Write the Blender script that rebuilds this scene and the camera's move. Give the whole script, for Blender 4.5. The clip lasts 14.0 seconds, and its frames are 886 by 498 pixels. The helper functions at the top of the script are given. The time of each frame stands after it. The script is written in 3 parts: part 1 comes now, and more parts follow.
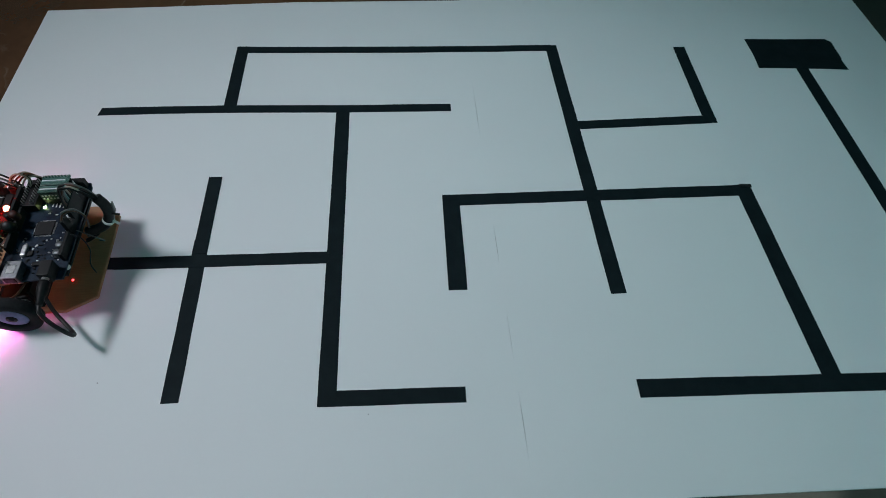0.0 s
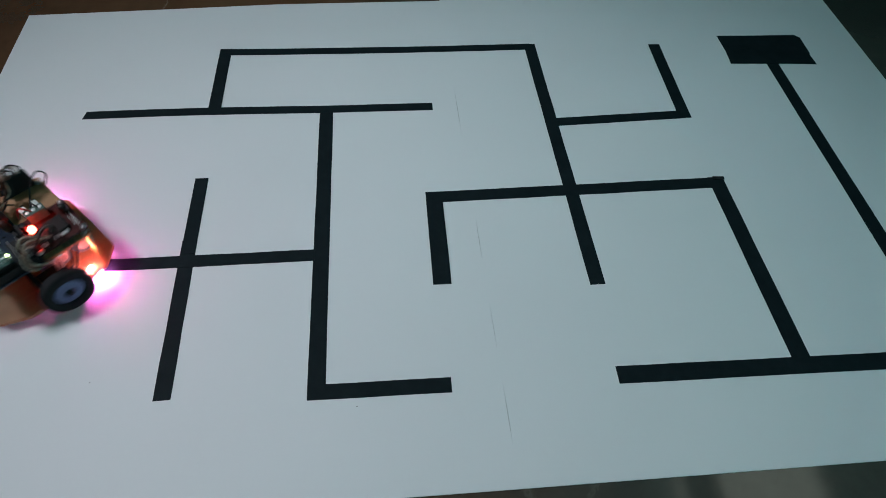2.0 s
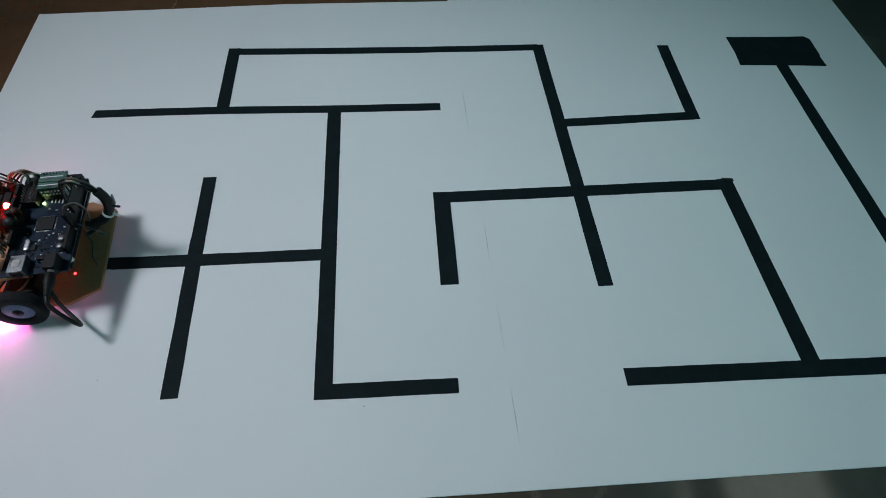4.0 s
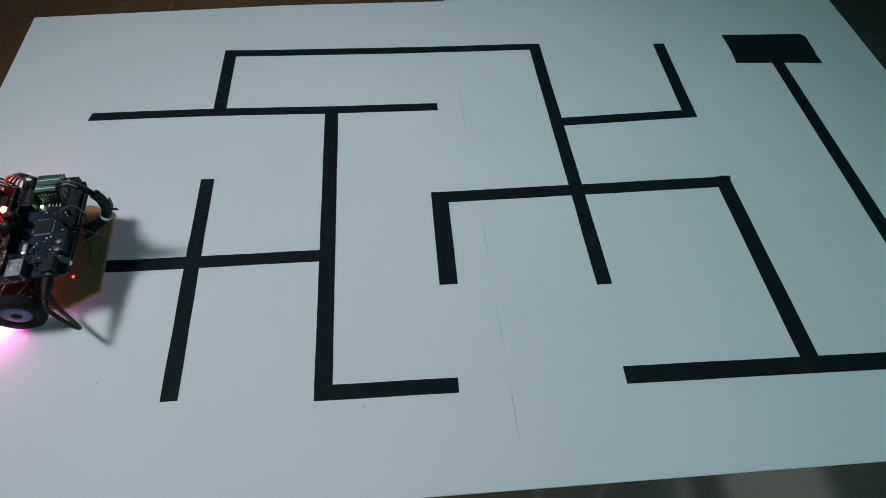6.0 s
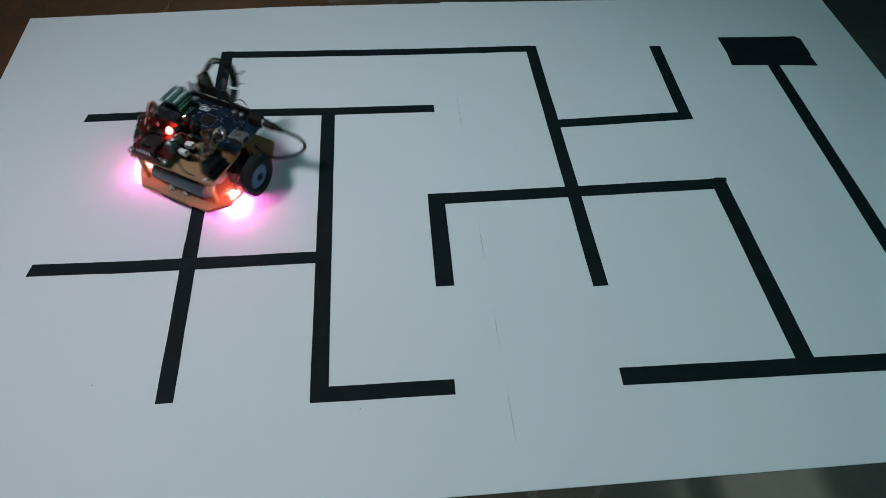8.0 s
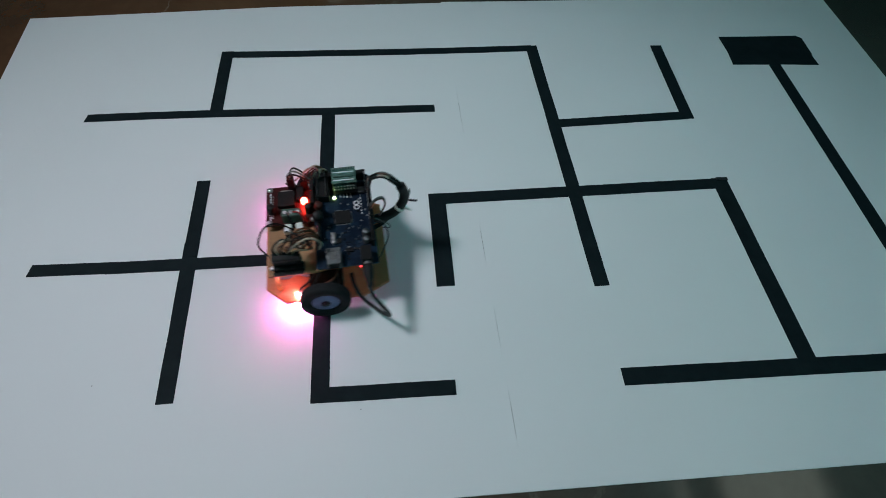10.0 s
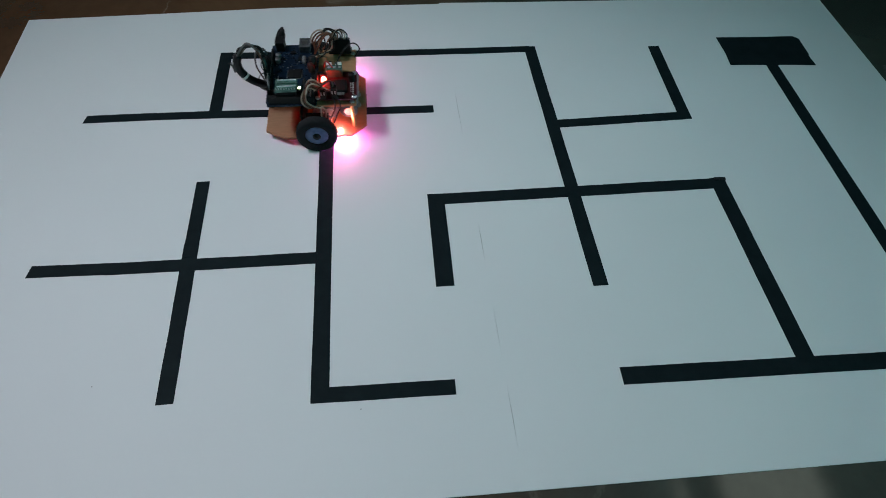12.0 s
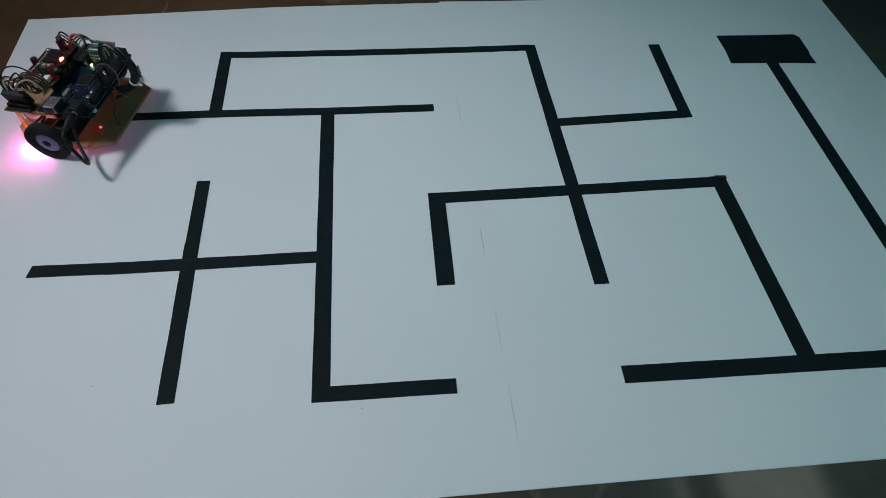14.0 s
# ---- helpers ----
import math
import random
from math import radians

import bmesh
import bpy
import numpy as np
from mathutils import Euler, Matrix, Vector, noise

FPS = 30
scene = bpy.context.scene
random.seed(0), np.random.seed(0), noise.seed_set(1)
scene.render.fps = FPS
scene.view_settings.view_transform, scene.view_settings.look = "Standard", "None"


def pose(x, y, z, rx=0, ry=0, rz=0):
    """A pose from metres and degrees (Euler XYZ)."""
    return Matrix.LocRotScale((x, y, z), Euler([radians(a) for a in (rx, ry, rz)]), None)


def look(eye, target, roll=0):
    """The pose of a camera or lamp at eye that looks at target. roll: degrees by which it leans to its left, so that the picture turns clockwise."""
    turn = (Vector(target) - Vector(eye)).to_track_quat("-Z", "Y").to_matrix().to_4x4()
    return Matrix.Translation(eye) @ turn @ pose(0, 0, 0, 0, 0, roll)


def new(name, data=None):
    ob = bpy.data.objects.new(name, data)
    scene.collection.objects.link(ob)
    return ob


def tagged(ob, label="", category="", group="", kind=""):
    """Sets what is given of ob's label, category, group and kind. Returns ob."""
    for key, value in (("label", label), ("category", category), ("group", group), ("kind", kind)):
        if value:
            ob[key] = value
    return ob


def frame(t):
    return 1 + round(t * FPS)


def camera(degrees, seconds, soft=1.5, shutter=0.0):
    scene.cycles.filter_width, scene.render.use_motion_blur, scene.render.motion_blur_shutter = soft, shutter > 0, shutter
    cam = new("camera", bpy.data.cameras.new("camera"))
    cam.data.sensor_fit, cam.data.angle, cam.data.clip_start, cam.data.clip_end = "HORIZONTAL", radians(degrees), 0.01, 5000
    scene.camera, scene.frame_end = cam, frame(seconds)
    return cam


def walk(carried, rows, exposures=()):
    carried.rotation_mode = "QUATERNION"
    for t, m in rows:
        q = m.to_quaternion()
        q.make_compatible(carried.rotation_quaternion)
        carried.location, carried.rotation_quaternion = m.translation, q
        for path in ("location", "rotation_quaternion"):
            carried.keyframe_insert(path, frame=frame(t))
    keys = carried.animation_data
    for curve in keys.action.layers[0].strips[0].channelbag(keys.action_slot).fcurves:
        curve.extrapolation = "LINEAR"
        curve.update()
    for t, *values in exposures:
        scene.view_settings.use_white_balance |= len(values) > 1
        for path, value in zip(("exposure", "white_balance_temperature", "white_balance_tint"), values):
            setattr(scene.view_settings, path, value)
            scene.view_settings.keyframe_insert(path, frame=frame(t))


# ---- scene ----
cam = camera(74.9, 14.0, soft=0.6, shutter=0.45)

PATH = [
    (0, (0.0766, -0.1621, 0.4444), (0.1518, 0.6251, -0.6865), 3.1),
    (0.5, (0.0711, -0.1759, 0.4588), (0.167, 0.6113, -0.6707), 4.0),
    (1, (0.0731, -0.178, 0.4595), (0.1656, 0.6169, -0.6645), 3.9),
    (1.5, (0.0724, -0.1739, 0.4561), (0.1898, 0.6182, -0.6679), 3.9),
    (2, (0.0787, -0.1725, 0.4547), (0.1842, 0.6093, -0.6776), 3.8),
    (2.5, (0.0738, -0.1746, 0.4554), (0.1787, 0.6113, -0.6741), 4.2),
    (3, (0.0759, -0.1718, 0.454), (0.1704, 0.612, -0.6783), 3.6),
    (5.5, (0.0759, -0.1725, 0.4533), (0.1739, 0.6127, -0.6776), 3.3),
    (6, (0.0752, -0.1725, 0.4533), (0.1753, 0.612, -0.6776), 3.3),
    (6.5, (0.0752, -0.1725, 0.4526), (0.178, 0.6141, -0.6762), 3.4),
    (7, (0.0759, -0.1725, 0.4526), (0.1835, 0.6134, -0.6762), 3.7),
    (7.5, (0.0759, -0.1725, 0.4526), (0.1849, 0.6141, -0.6755), 3.8),
    (8, (0.0759, -0.1725, 0.4533), (0.1828, 0.6148, -0.6755), 3.7),
    (10.5, (0.0752, -0.1718, 0.4519), (0.1815, 0.6162, -0.6755), 3.6),
    (11, (0.0745, -0.1725, 0.4519), (0.1822, 0.6169, -0.6748), 3.7),
    (11.5, (0.0745, -0.1739, 0.4533), (0.1849, 0.6162, -0.6727), 3.7),
    (12, (0.0745, -0.1732, 0.4526), (0.1849, 0.6162, -0.6741), 3.7),
    (12.5, (0.0745, -0.1732, 0.4526), (0.1849, 0.6169, -0.6734), 3.7),
    (13, (0.0738, -0.1732, 0.4526), (0.1835, 0.6162, -0.6741), 3.7),
    (13.5, (0.0745, -0.1725, 0.4533), (0.1822, 0.6148, -0.6748), 3.6),
    (14, (0.0738, -0.1732, 0.4519), (0.1842, 0.6148, -0.6755), 3.6),
]
walk(cam, [(t, look(eye, target, roll)) for t, eye, target, roll in PATH])

# ---- light ----
world = bpy.data.worlds.new("room_air")
scene.world = world
world.use_nodes = True
world.node_tree.nodes["Background"].inputs[0].default_value = (0.85, 0.74, 0.68, 1)
world.node_tree.nodes["Background"].inputs[1].default_value = 0.013
scene.view_settings.exposure = 0.0


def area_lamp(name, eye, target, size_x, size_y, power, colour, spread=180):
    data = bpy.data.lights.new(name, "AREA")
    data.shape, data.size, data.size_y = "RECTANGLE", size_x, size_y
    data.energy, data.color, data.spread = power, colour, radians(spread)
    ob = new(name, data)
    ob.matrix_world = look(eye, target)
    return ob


# unseen ceiling lamp placed by the shadows, its narrow spread imitating lens falloff
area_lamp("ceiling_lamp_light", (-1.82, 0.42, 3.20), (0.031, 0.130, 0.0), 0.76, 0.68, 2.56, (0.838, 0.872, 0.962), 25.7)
# teal light added to tint the right side, its window is unseen
area_lamp("added_teal_fill", (1.47, -0.72, 1.31), (0.52, 0.42, 0.0), 1.1, 0.75, 1.26, (0.10, 0.86, 0.87), 55)


# ---- materials ----
class Nodes:
    """A principled material with short calls for its nodes."""

    def __init__(self, name, colour=(0.5, 0.5, 0.5), rough=0.5, metal=0.0, spec=0.5):
        self.mat = bpy.data.materials.new(name)
        self.mat.use_nodes = True
        self.tree = self.mat.node_tree
        self.bsdf = self.tree.nodes["Principled BSDF"]
        self.bsdf.inputs["Base Color"].default_value = (*colour, 1)
        self.bsdf.inputs["Roughness"].default_value = rough
        self.bsdf.inputs["Metallic"].default_value = metal
        self.bsdf.inputs["Specular IOR Level"].default_value = spec

    def node(self, kind, **values):
        n = self.tree.nodes.new(kind)
        for key, value in values.items():
            n.inputs[key].default_value = value
        return n

    def link(self, a, b):
        self.tree.links.new(a, b)

    def coords(self, scale=(1, 1, 1)):
        tex, mapping = self.node("ShaderNodeTexCoord"), self.node("ShaderNodeMapping")
        mapping.inputs["Scale"].default_value = scale
        self.link(tex.outputs["Object"], mapping.inputs["Vector"])
        return mapping.outputs["Vector"]

    def noise(self, scale, detail=4, rough=0.6, stretch=(1, 1, 1), distort=0.0):
        n = self.node("ShaderNodeTexNoise", Scale=scale, Detail=detail, Roughness=rough, Distortion=distort)
        self.link(self.coords(stretch), n.inputs["Vector"])
        return n.outputs["Fac"]

    def ramp(self, fac, stops):
        n = self.node("ShaderNodeValToRGB")
        while len(n.color_ramp.elements) < len(stops):
            n.color_ramp.elements.new(0.5)
        for e, (pos, col) in zip(n.color_ramp.elements, stops):
            e.position, e.color = pos, (*col, 1)
        self.link(fac, n.inputs["Fac"])
        return n.outputs["Color"]

    def mix(self, fac, a, b, blend="MIX"):
        n = self.tree.nodes.new("ShaderNodeMix")
        n.data_type, n.blend_type = "RGBA", blend
        for value, slot in ((fac, n.inputs[0]), (a, n.inputs[6]), (b, n.inputs[7])):
            if isinstance(value, (int, float)):
                slot.default_value = value
            elif isinstance(value, tuple):
                slot.default_value = (*value, 1)
            else:
                self.link(value, slot)
        return n.outputs[2]

    def colour(self, socket):
        self.link(socket, self.bsdf.inputs["Base Color"])
        return self

    def bump(self, fac, strength=0.2, distance=0.001):
        n = self.node("ShaderNodeBump", Strength=strength, Distance=distance)
        self.link(fac, n.inputs["Height"])
        self.link(n.outputs["Normal"], self.bsdf.inputs["Normal"])
        return self

    def roughness(self, fac, low, high):
        n = self.node("ShaderNodeMapRange")
        n.inputs["To Min"].default_value, n.inputs["To Max"].default_value = low, high
        self.link(fac, n.inputs["Value"])
        self.link(n.outputs["Result"], self.bsdf.inputs["Roughness"])
        return self


def plain(name, colour, rough=0.5, metal=0.0, spec=0.5, vary=0.25, scale=120, bump=0.1):
    """A surface of one colour with fine grain and slow blotches."""
    m = Nodes(name, colour, rough, metal, spec)
    dark = tuple(c * (1 - vary) for c in colour)
    light = tuple(min(1, c * (1 + vary)) for c in colour)
    grain = m.noise(scale, 5)
    m.colour(m.ramp(grain, [(0.3, dark), (0.7, light)]))
    m.roughness(m.noise(scale * 0.3, 3), max(0.02, rough - 0.08), min(1, rough + 0.08))
    m.bump(grain, bump, 0.0003)
    return m.mat


def glowing(name, colour, strength, body=(0.8, 0.8, 0.8)):
    m = Nodes(name, body, 0.3)
    m.bsdf.inputs["Emission Color"].default_value = (*colour, 1)
    m.bsdf.inputs["Emission Strength"].default_value = strength
    return m.mat


def board_paint():
    m = Nodes("matt_white_board", (0.74, 0.76, 0.77), 0.55, 0, 0.3)
    slow = m.ramp(m.noise(2.2, 3, 0.5), [(0.3, (0.70, 0.715, 0.725)), (0.7, (0.76, 0.775, 0.785))])
    smudge = m.ramp(m.noise(21, 6, 0.7, distort=0.4), [(0.0, (0, 0, 0)), (0.69, (0, 0, 0)), (0.80, (1, 1, 1))])
    speck = m.ramp(m.noise(260, 2, 0.5), [(0.0, (0, 0, 0)), (0.79, (0, 0, 0)), (0.83, (1, 1, 1))])
    c = m.mix(m.mix(1.0, smudge, (0.22, 0.22, 0.22), "MULTIPLY"), slow, (0.42, 0.42, 0.43))
    c = m.mix(m.mix(1.0, speck, (0.22, 0.22, 0.22), "MULTIPLY"), c, (0.3, 0.3, 0.3))
    m.colour(c).roughness(m.noise(9, 3), 0.45, 0.65)
    return m.bump(m.noise(3.2, 4, 0.55), 0.35, 0.004).mat


def tape_vinyl():
    m = Nodes("black_vinyl_tape", (0.005, 0.007, 0.009), 0.55, 0, 0.06)
    m.colour(m.ramp(m.noise(45, 5, 0.65, (1, 1, 1)), [(0.3, (0.0065, 0.0118, 0.0142)), (0.75, (0.0112, 0.0182, 0.0212))]))
    m.roughness(m.noise(30, 4), 0.48, 0.68)
    return m.bump(m.noise(140, 4), 0.25, 0.0004).mat


def marble():
    m = Nodes("polished_brown_marble", (0.09, 0.055, 0.035), 0.12, 0, 0.95)
    cloud = m.ramp(m.noise(2.6, 8, 0.65, distort=0.8), [(0.25, (0.048, 0.026, 0.016)), (0.5, (0.112, 0.057, 0.031)), (0.75, (0.185, 0.098, 0.053))])
    vein_a = m.ramp(m.noise(3.1, 7, 0.6, distort=1.6), [(0.480, (0, 0, 0)), (0.5, (1, 1, 1)), (0.512, (0, 0, 0))])
    patchy = m.ramp(m.noise(5.5, 3), [(0.48, (0, 0, 0)), (0.62, (1, 1, 1))])
    vein = m.mix(1.0, vein_a, patchy, "MULTIPLY")
    # grey-green ramp for the right-hand floor: teal light painted into the marble
    green = m.ramp(m.noise(3.4, 7, 0.65, distort=0.7), [(0.3, (0.030, 0.034, 0.030)), (0.7, (0.076, 0.078, 0.066))])
    split = m.node("ShaderNodeSeparateXYZ")
    m.link(m.coords(), split.inputs[0])
    drift = m.node("ShaderNodeMath")
    drift.operation = "MULTIPLY_ADD"
    drift.inputs[1].default_value = 0.45
    m.link(m.noise(2.4, 4), drift.inputs[0])
    m.link(split.outputs[0], drift.inputs[2])
    teal_cast = m.ramp(drift.outputs[0], [(0.22, (0, 0, 0)), (0.48, (1, 1, 1))])
    veined = m.mix(m.mix(1.0, vein, (0.62, 0.62, 0.62), "MULTIPLY"), cloud, (0.42, 0.36, 0.30))
    c = m.mix(teal_cast, veined, green)
    m.colour(c).roughness(m.noise(14, 4), 0.05, 0.11)
    return m.bump(m.noise(40, 3), 0.03, 0.0005).mat


def plywood(name, light, dark, thin=0.0):
    m = Nodes(name, light, 0.6, 0, 0.35)
    grain = m.noise(60, 6, 0.7, (1, 14, 14), 0.6)
    blot = m.noise(40, 4)
    c = m.mix(blot, m.ramp(grain, [(0.3, dark), (0.7, light)]), m.ramp(grain, [(0.3, tuple(0.7 * v for v in dark)), (0.7, tuple(0.85 * v for v in light))]))
    m.colour(c).roughness(blot, 0.5, 0.72).bump(grain, 0.2, 0.0003)
    if thin:
        glow = m.node("ShaderNodeBsdfTranslucent", Color=(1.0, 0.42, 0.18, 1))
        both = m.node("ShaderNodeMixShader", Fac=thin)
        m.link(m.bsdf.outputs[0], both.inputs[1])
        m.link(glow.outputs[0], both.inputs[2])
        m.link(both.outputs[0], m.tree.nodes["Material Output"].inputs["Surface"])
    return m.mat


def circuit(name, base, trace):
    """Solder mask with thin lighter tracks under it."""
    m = Nodes(name, base, 0.35, 0, 0.28)
    brick = m.node("ShaderNodeTexBrick", Scale=300.0)
    brick.inputs["Mortar Size"].default_value = 0.035
    brick.inputs["Color1"].default_value, brick.inputs["Color2"].default_value = (0, 0, 0, 1), (0.25, 0.25, 0.25, 1)
    brick.inputs["Mortar"].default_value = (1, 1, 1, 1)
    m.link(m.coords(), brick.inputs["Vector"])
    gate = m.ramp(m.noise(130, 2), [(0.45, (0, 0, 0)), (0.55, (1, 1, 1))])
    c = m.mix(m.mix(1.0, brick.outputs["Color"], gate, "MULTIPLY"), m.ramp(m.noise(50, 4), [(0.3, tuple(0.75 * v for v in base)), (0.7, base)]), trace)
    return m.colour(c).roughness(m.noise(90, 3), 0.25, 0.45).mat


BOARD, TAPE, MARBLE = board_paint(), tape_vinyl(), marble()
TAPE_GLOSS = plain("glossy_black_tape", (0.012, 0.016, 0.018), 0.18, spec=0.9, scale=200)
SPECK = plain("grey_dirt", (0.28, 0.28, 0.28), 0.9, scale=400)
WALL = plain("grey_green_wall_paint", (0.30, 0.37, 0.37), 0.8, vary=0.06, scale=12)
CEILING = plain("white_ceiling_paint", (0.75, 0.75, 0.73), 0.85, vary=0.04, scale=12)
FRAME_WOOD = plain("dark_window_wood", (0.10, 0.06, 0.04), 0.5, scale=40)
# glow panels behind the added windows: grey for floor reflections, teal for fill
GREY_PANEL = glowing("grey_glow_panel", (0.80, 0.86, 0.73), 0.72)
TEAL_PANEL = glowing("teal_glow_panel", (0.55, 0.85, 0.92), 1.2)
DECK = plywood("pale_plywood", (0.54, 0.305, 0.180), (0.40, 0.215, 0.122), 0.27)
DECK_UP = plywood("brown_plywood", (0.43, 0.235, 0.120), (0.35, 0.186, 0.092))
RUBBER = plain("black_rubber", (0.013, 0.013, 0.015), 0.8, spec=0.22, scale=400, bump=0.3)
RIM_BLUE = plain("grey_blue_plastic", (0.125, 0.165, 0.33), 0.45, scale=200)
BLACK = plain("black_plastic", (0.0065, 0.0065, 0.0072), 0.55, spec=0.25, scale=300)
GREY_METAL = plain("brushed_steel", (0.62, 0.62, 0.62), 0.3, 1.0, scale=300)
BRASS = plain("dull_brass", (0.52, 0.36, 0.16), 0.4, 1.0, scale=200)
CELL = plain("slate_blue_shrink_wrap", (0.085, 0.105, 0.125), 0.38, spec=0.45, vary=0.2, scale=60)
PCB_BLUE = circuit("blue_circuit_board", (0.0035, 0.011, 0.026), (0.014, 0.034, 0.062))
PCB_RED = circuit("red_circuit_board", (0.042, 0.0065, 0.0070), (0.085, 0.016, 0.015))
PCB_TEAL = circuit("teal_circuit_board", (0.055, 0.118, 0.102), (0.14, 0.24, 0.21))
SENSOR_BOARD = plain("brown_board", (0.235, 0.082, 0.036), 0.5, scale=90)
TERMINAL = plain("green_terminal_plastic", (0.045, 0.095, 0.075), 0.45, scale=300)
WHITE_NYLON = plain("white_nylon", (0.75, 0.75, 0.72), 0.45, vary=0.08, scale=300)
SILK = plain("white_silkscreen", (0.72, 0.74, 0.76), 0.6, vary=0.05, scale=300)
SOLDER = plain("solder_tin", (0.52, 0.53, 0.54), 0.4, 1.0, scale=400)
PORT = plain("dull_tin_shell", (0.19, 0.20, 0.21), 0.5, 1.0, scale=300)
WIRE_BLACK = plain("black_cable_sheath", (0.010, 0.010, 0.011), 0.45, spec=0.3, scale=300)
WIRE_GREY = plain("grey_wire_sheath", (0.12, 0.12, 0.12), 0.45, scale=300)
WIRE_WHITE = plain("white_wire_sheath", (0.42, 0.35, 0.28), 0.45, scale=300)
WIRE_BROWN = plain("brown_wire_sheath", (0.080, 0.032, 0.018), 0.45, scale=300)
WIRE_ORANGE = plain("orange_wire_sheath", (0.16, 0.050, 0.022), 0.45, scale=300)
WIRE_RED = plain("red_wire_sheath", (0.36, 0.03, 0.025), 0.45, scale=300)
WIRE_YELLOW = plain("straw_wire_sheath", (0.19, 0.14, 0.085), 0.45, scale=300)
SLEEVE_RED = plain("dark_red_sleeve", (0.055, 0.012, 0.010), 0.5, spec=0.3, scale=300)
WIRE_TEAL = plain("teal_wire_sheath", (0.10, 0.22, 0.22), 0.45, scale=300)
LED_MAGENTA = glowing("magenta_led", (1.0, 0.155, 0.62), 560)
DECK_FILL = glowing("orange_red_fill", (1.0, 0.28, 0.28), 600)
LED_RED = glowing("red_led", (1.0, 0.030, 0.018), 75)
LED_RED_SMALL = glowing("small_red_led", (1.0, 0.04, 0.05), 5)
LED_GREEN = glowing("pale_green_led", (0.75, 1.0, 0.35), 22)


# ---- mesh tools ----
def finish(bm, smooth=False):
    bmesh.ops.recalc_face_normals(bm, faces=bm.faces[:])
    me = bpy.data.meshes.new("mesh")
    for f in bm.faces:
        f.smooth = smooth
    bm.to_mesh(me)
    bm.free()
    return me


def part(name, bm, material, parent=None, label="", smooth=False, at=None):
    """Links a bmesh as one mesh object, under a thing or a part where one is given."""
    me = finish(bm, smooth)
    me.materials.append(material)
    ob = new(name, me)
    if parent:
        ob.parent = parent
    if at is not None:
        ob.matrix_basis = at
    if label:
        tagged(ob, label)
    return ob


def box(bm, centre, size, bevel=0.0, turn=None):
    m = Matrix.Translation(centre)
    if turn:
        m = m @ pose(0, 0, 0, *turn)
    made = bmesh.ops.create_cube(bm, size=1.0, matrix=m @ Matrix.Diagonal((*size, 1)))
    if bevel:
        edges = list({e for v in made["verts"] for e in v.link_edges})
        bmesh.ops.bevel(bm, geom=edges, offset=bevel, segments=2, affect="EDGES", profile=0.6)
    return bm


def boxed(centre, size, bevel=0.0, turn=None):
    return box(bmesh.new(), centre, size, bevel, turn)


def prism(bm, outline, z0, z1, bevel=0.0):
    """An upright slab on a plan outline."""
    low = [bm.verts.new((x, y, z0)) for x, y in outline]
    high = [bm.verts.new((x, y, z1)) for x, y in outline]
    n = len(outline)
    top = bm.faces.new(high)
    bm.faces.new(low[::-1])
    for i in range(n):
        bm.faces.new((low[i], low[(i + 1) % n], high[(i + 1) % n], high[i]))
    if bevel:
        bmesh.ops.bevel(bm, geom=list(top.edges), offset=bevel, segments=2, affect="EDGES")
    return bm


def lathe(bm, profile, m, seg=40):
    """Turns a profile of (radius, height) round the z axis of m."""
    rings = []
    for r, h in profile:
        if r < 1e-6:
            rings.append([bm.verts.new(m @ Vector((0, 0, h)))])
        else:
            rings.append([bm.verts.new(m @ Vector((r * math.cos(a), r * math.sin(a), h))) for a in (math.tau * i / seg for i in range(seg))])
    for a, b in zip(rings, rings[1:]):
        for i in range(seg):
            j = (i + 1) % seg
            quad = [a[i % len(a)], a[j % len(a)], b[j % len(b)], b[i % len(b)]]
            bm.faces.new(list(dict.fromkeys(quad)))
    return bm


def rod(bm, p0, p1, r, seg=14, cap=0.15):
    """A round rod from p0 to p1 with eased ends."""
    d = Vector(p1) - Vector(p0)
    m = Matrix.Translation(p0) @ d.to_track_quat("Z", "Y").to_matrix().to_4x4()
    c, n = r * cap, d.length
    return lathe(bm, [(0, 0), (r - c, 0), (r, c), (r, n - c), (r - c, n), (0, n)], m, seg)


def smooth_path(points, steps=6):
    """A curve through all the points (Catmull-Rom)."""
    p = [Vector(q) for q in points]
    p = [2 * p[0] - p[1]] + p + [2 * p[-1] - p[-2]]
    out = []
    for i in range(1, len(p) - 2):
        for k in range(steps):
            t = k / steps
            a, b, c, d = p[i - 1], p[i], p[i + 1], p[i + 2]
            out.append(0.5 * (2 * b + (c - a) * t + (2 * a - 5 * b + 4 * c - d) * t * t + (3 * b - a - 3 * c + d) * t ** 3))
    return out + [p[-2]]


def tube(bm, points, r, seg=8, steps=6):
    """A round wire along a curve."""
    path = smooth_path(points, steps)
    side = Vector((0.31, 0.77, 0.55))
    rings = []
    for i, q in enumerate(path):
        d = (path[min(i + 1, len(path) - 1)] - path[max(i - 1, 0)]).normalized()
        side = (side - d * side.dot(d)).normalized()
        up = d.cross(side)
        rings.append([bm.verts.new(q + r * (math.cos(a) * side + math.sin(a) * up)) for a in (math.tau * k / seg for k in range(seg))])
    for a, b in zip(rings, rings[1:]):
        for k in range(seg):
            bm.faces.new((a[k], a[(k + 1) % seg], b[(k + 1) % seg], b[k]))
    bm.faces.new(rings[0][::-1])
    bm.faces.new(rings[-1])
    return bm


def wire(parent, points, r, material, name="wire", label=""):
    return part(name, tube(bmesh.new(), points, r), material, parent, label, True)


# ---- room ----
FLOOR_Z = -0.0012
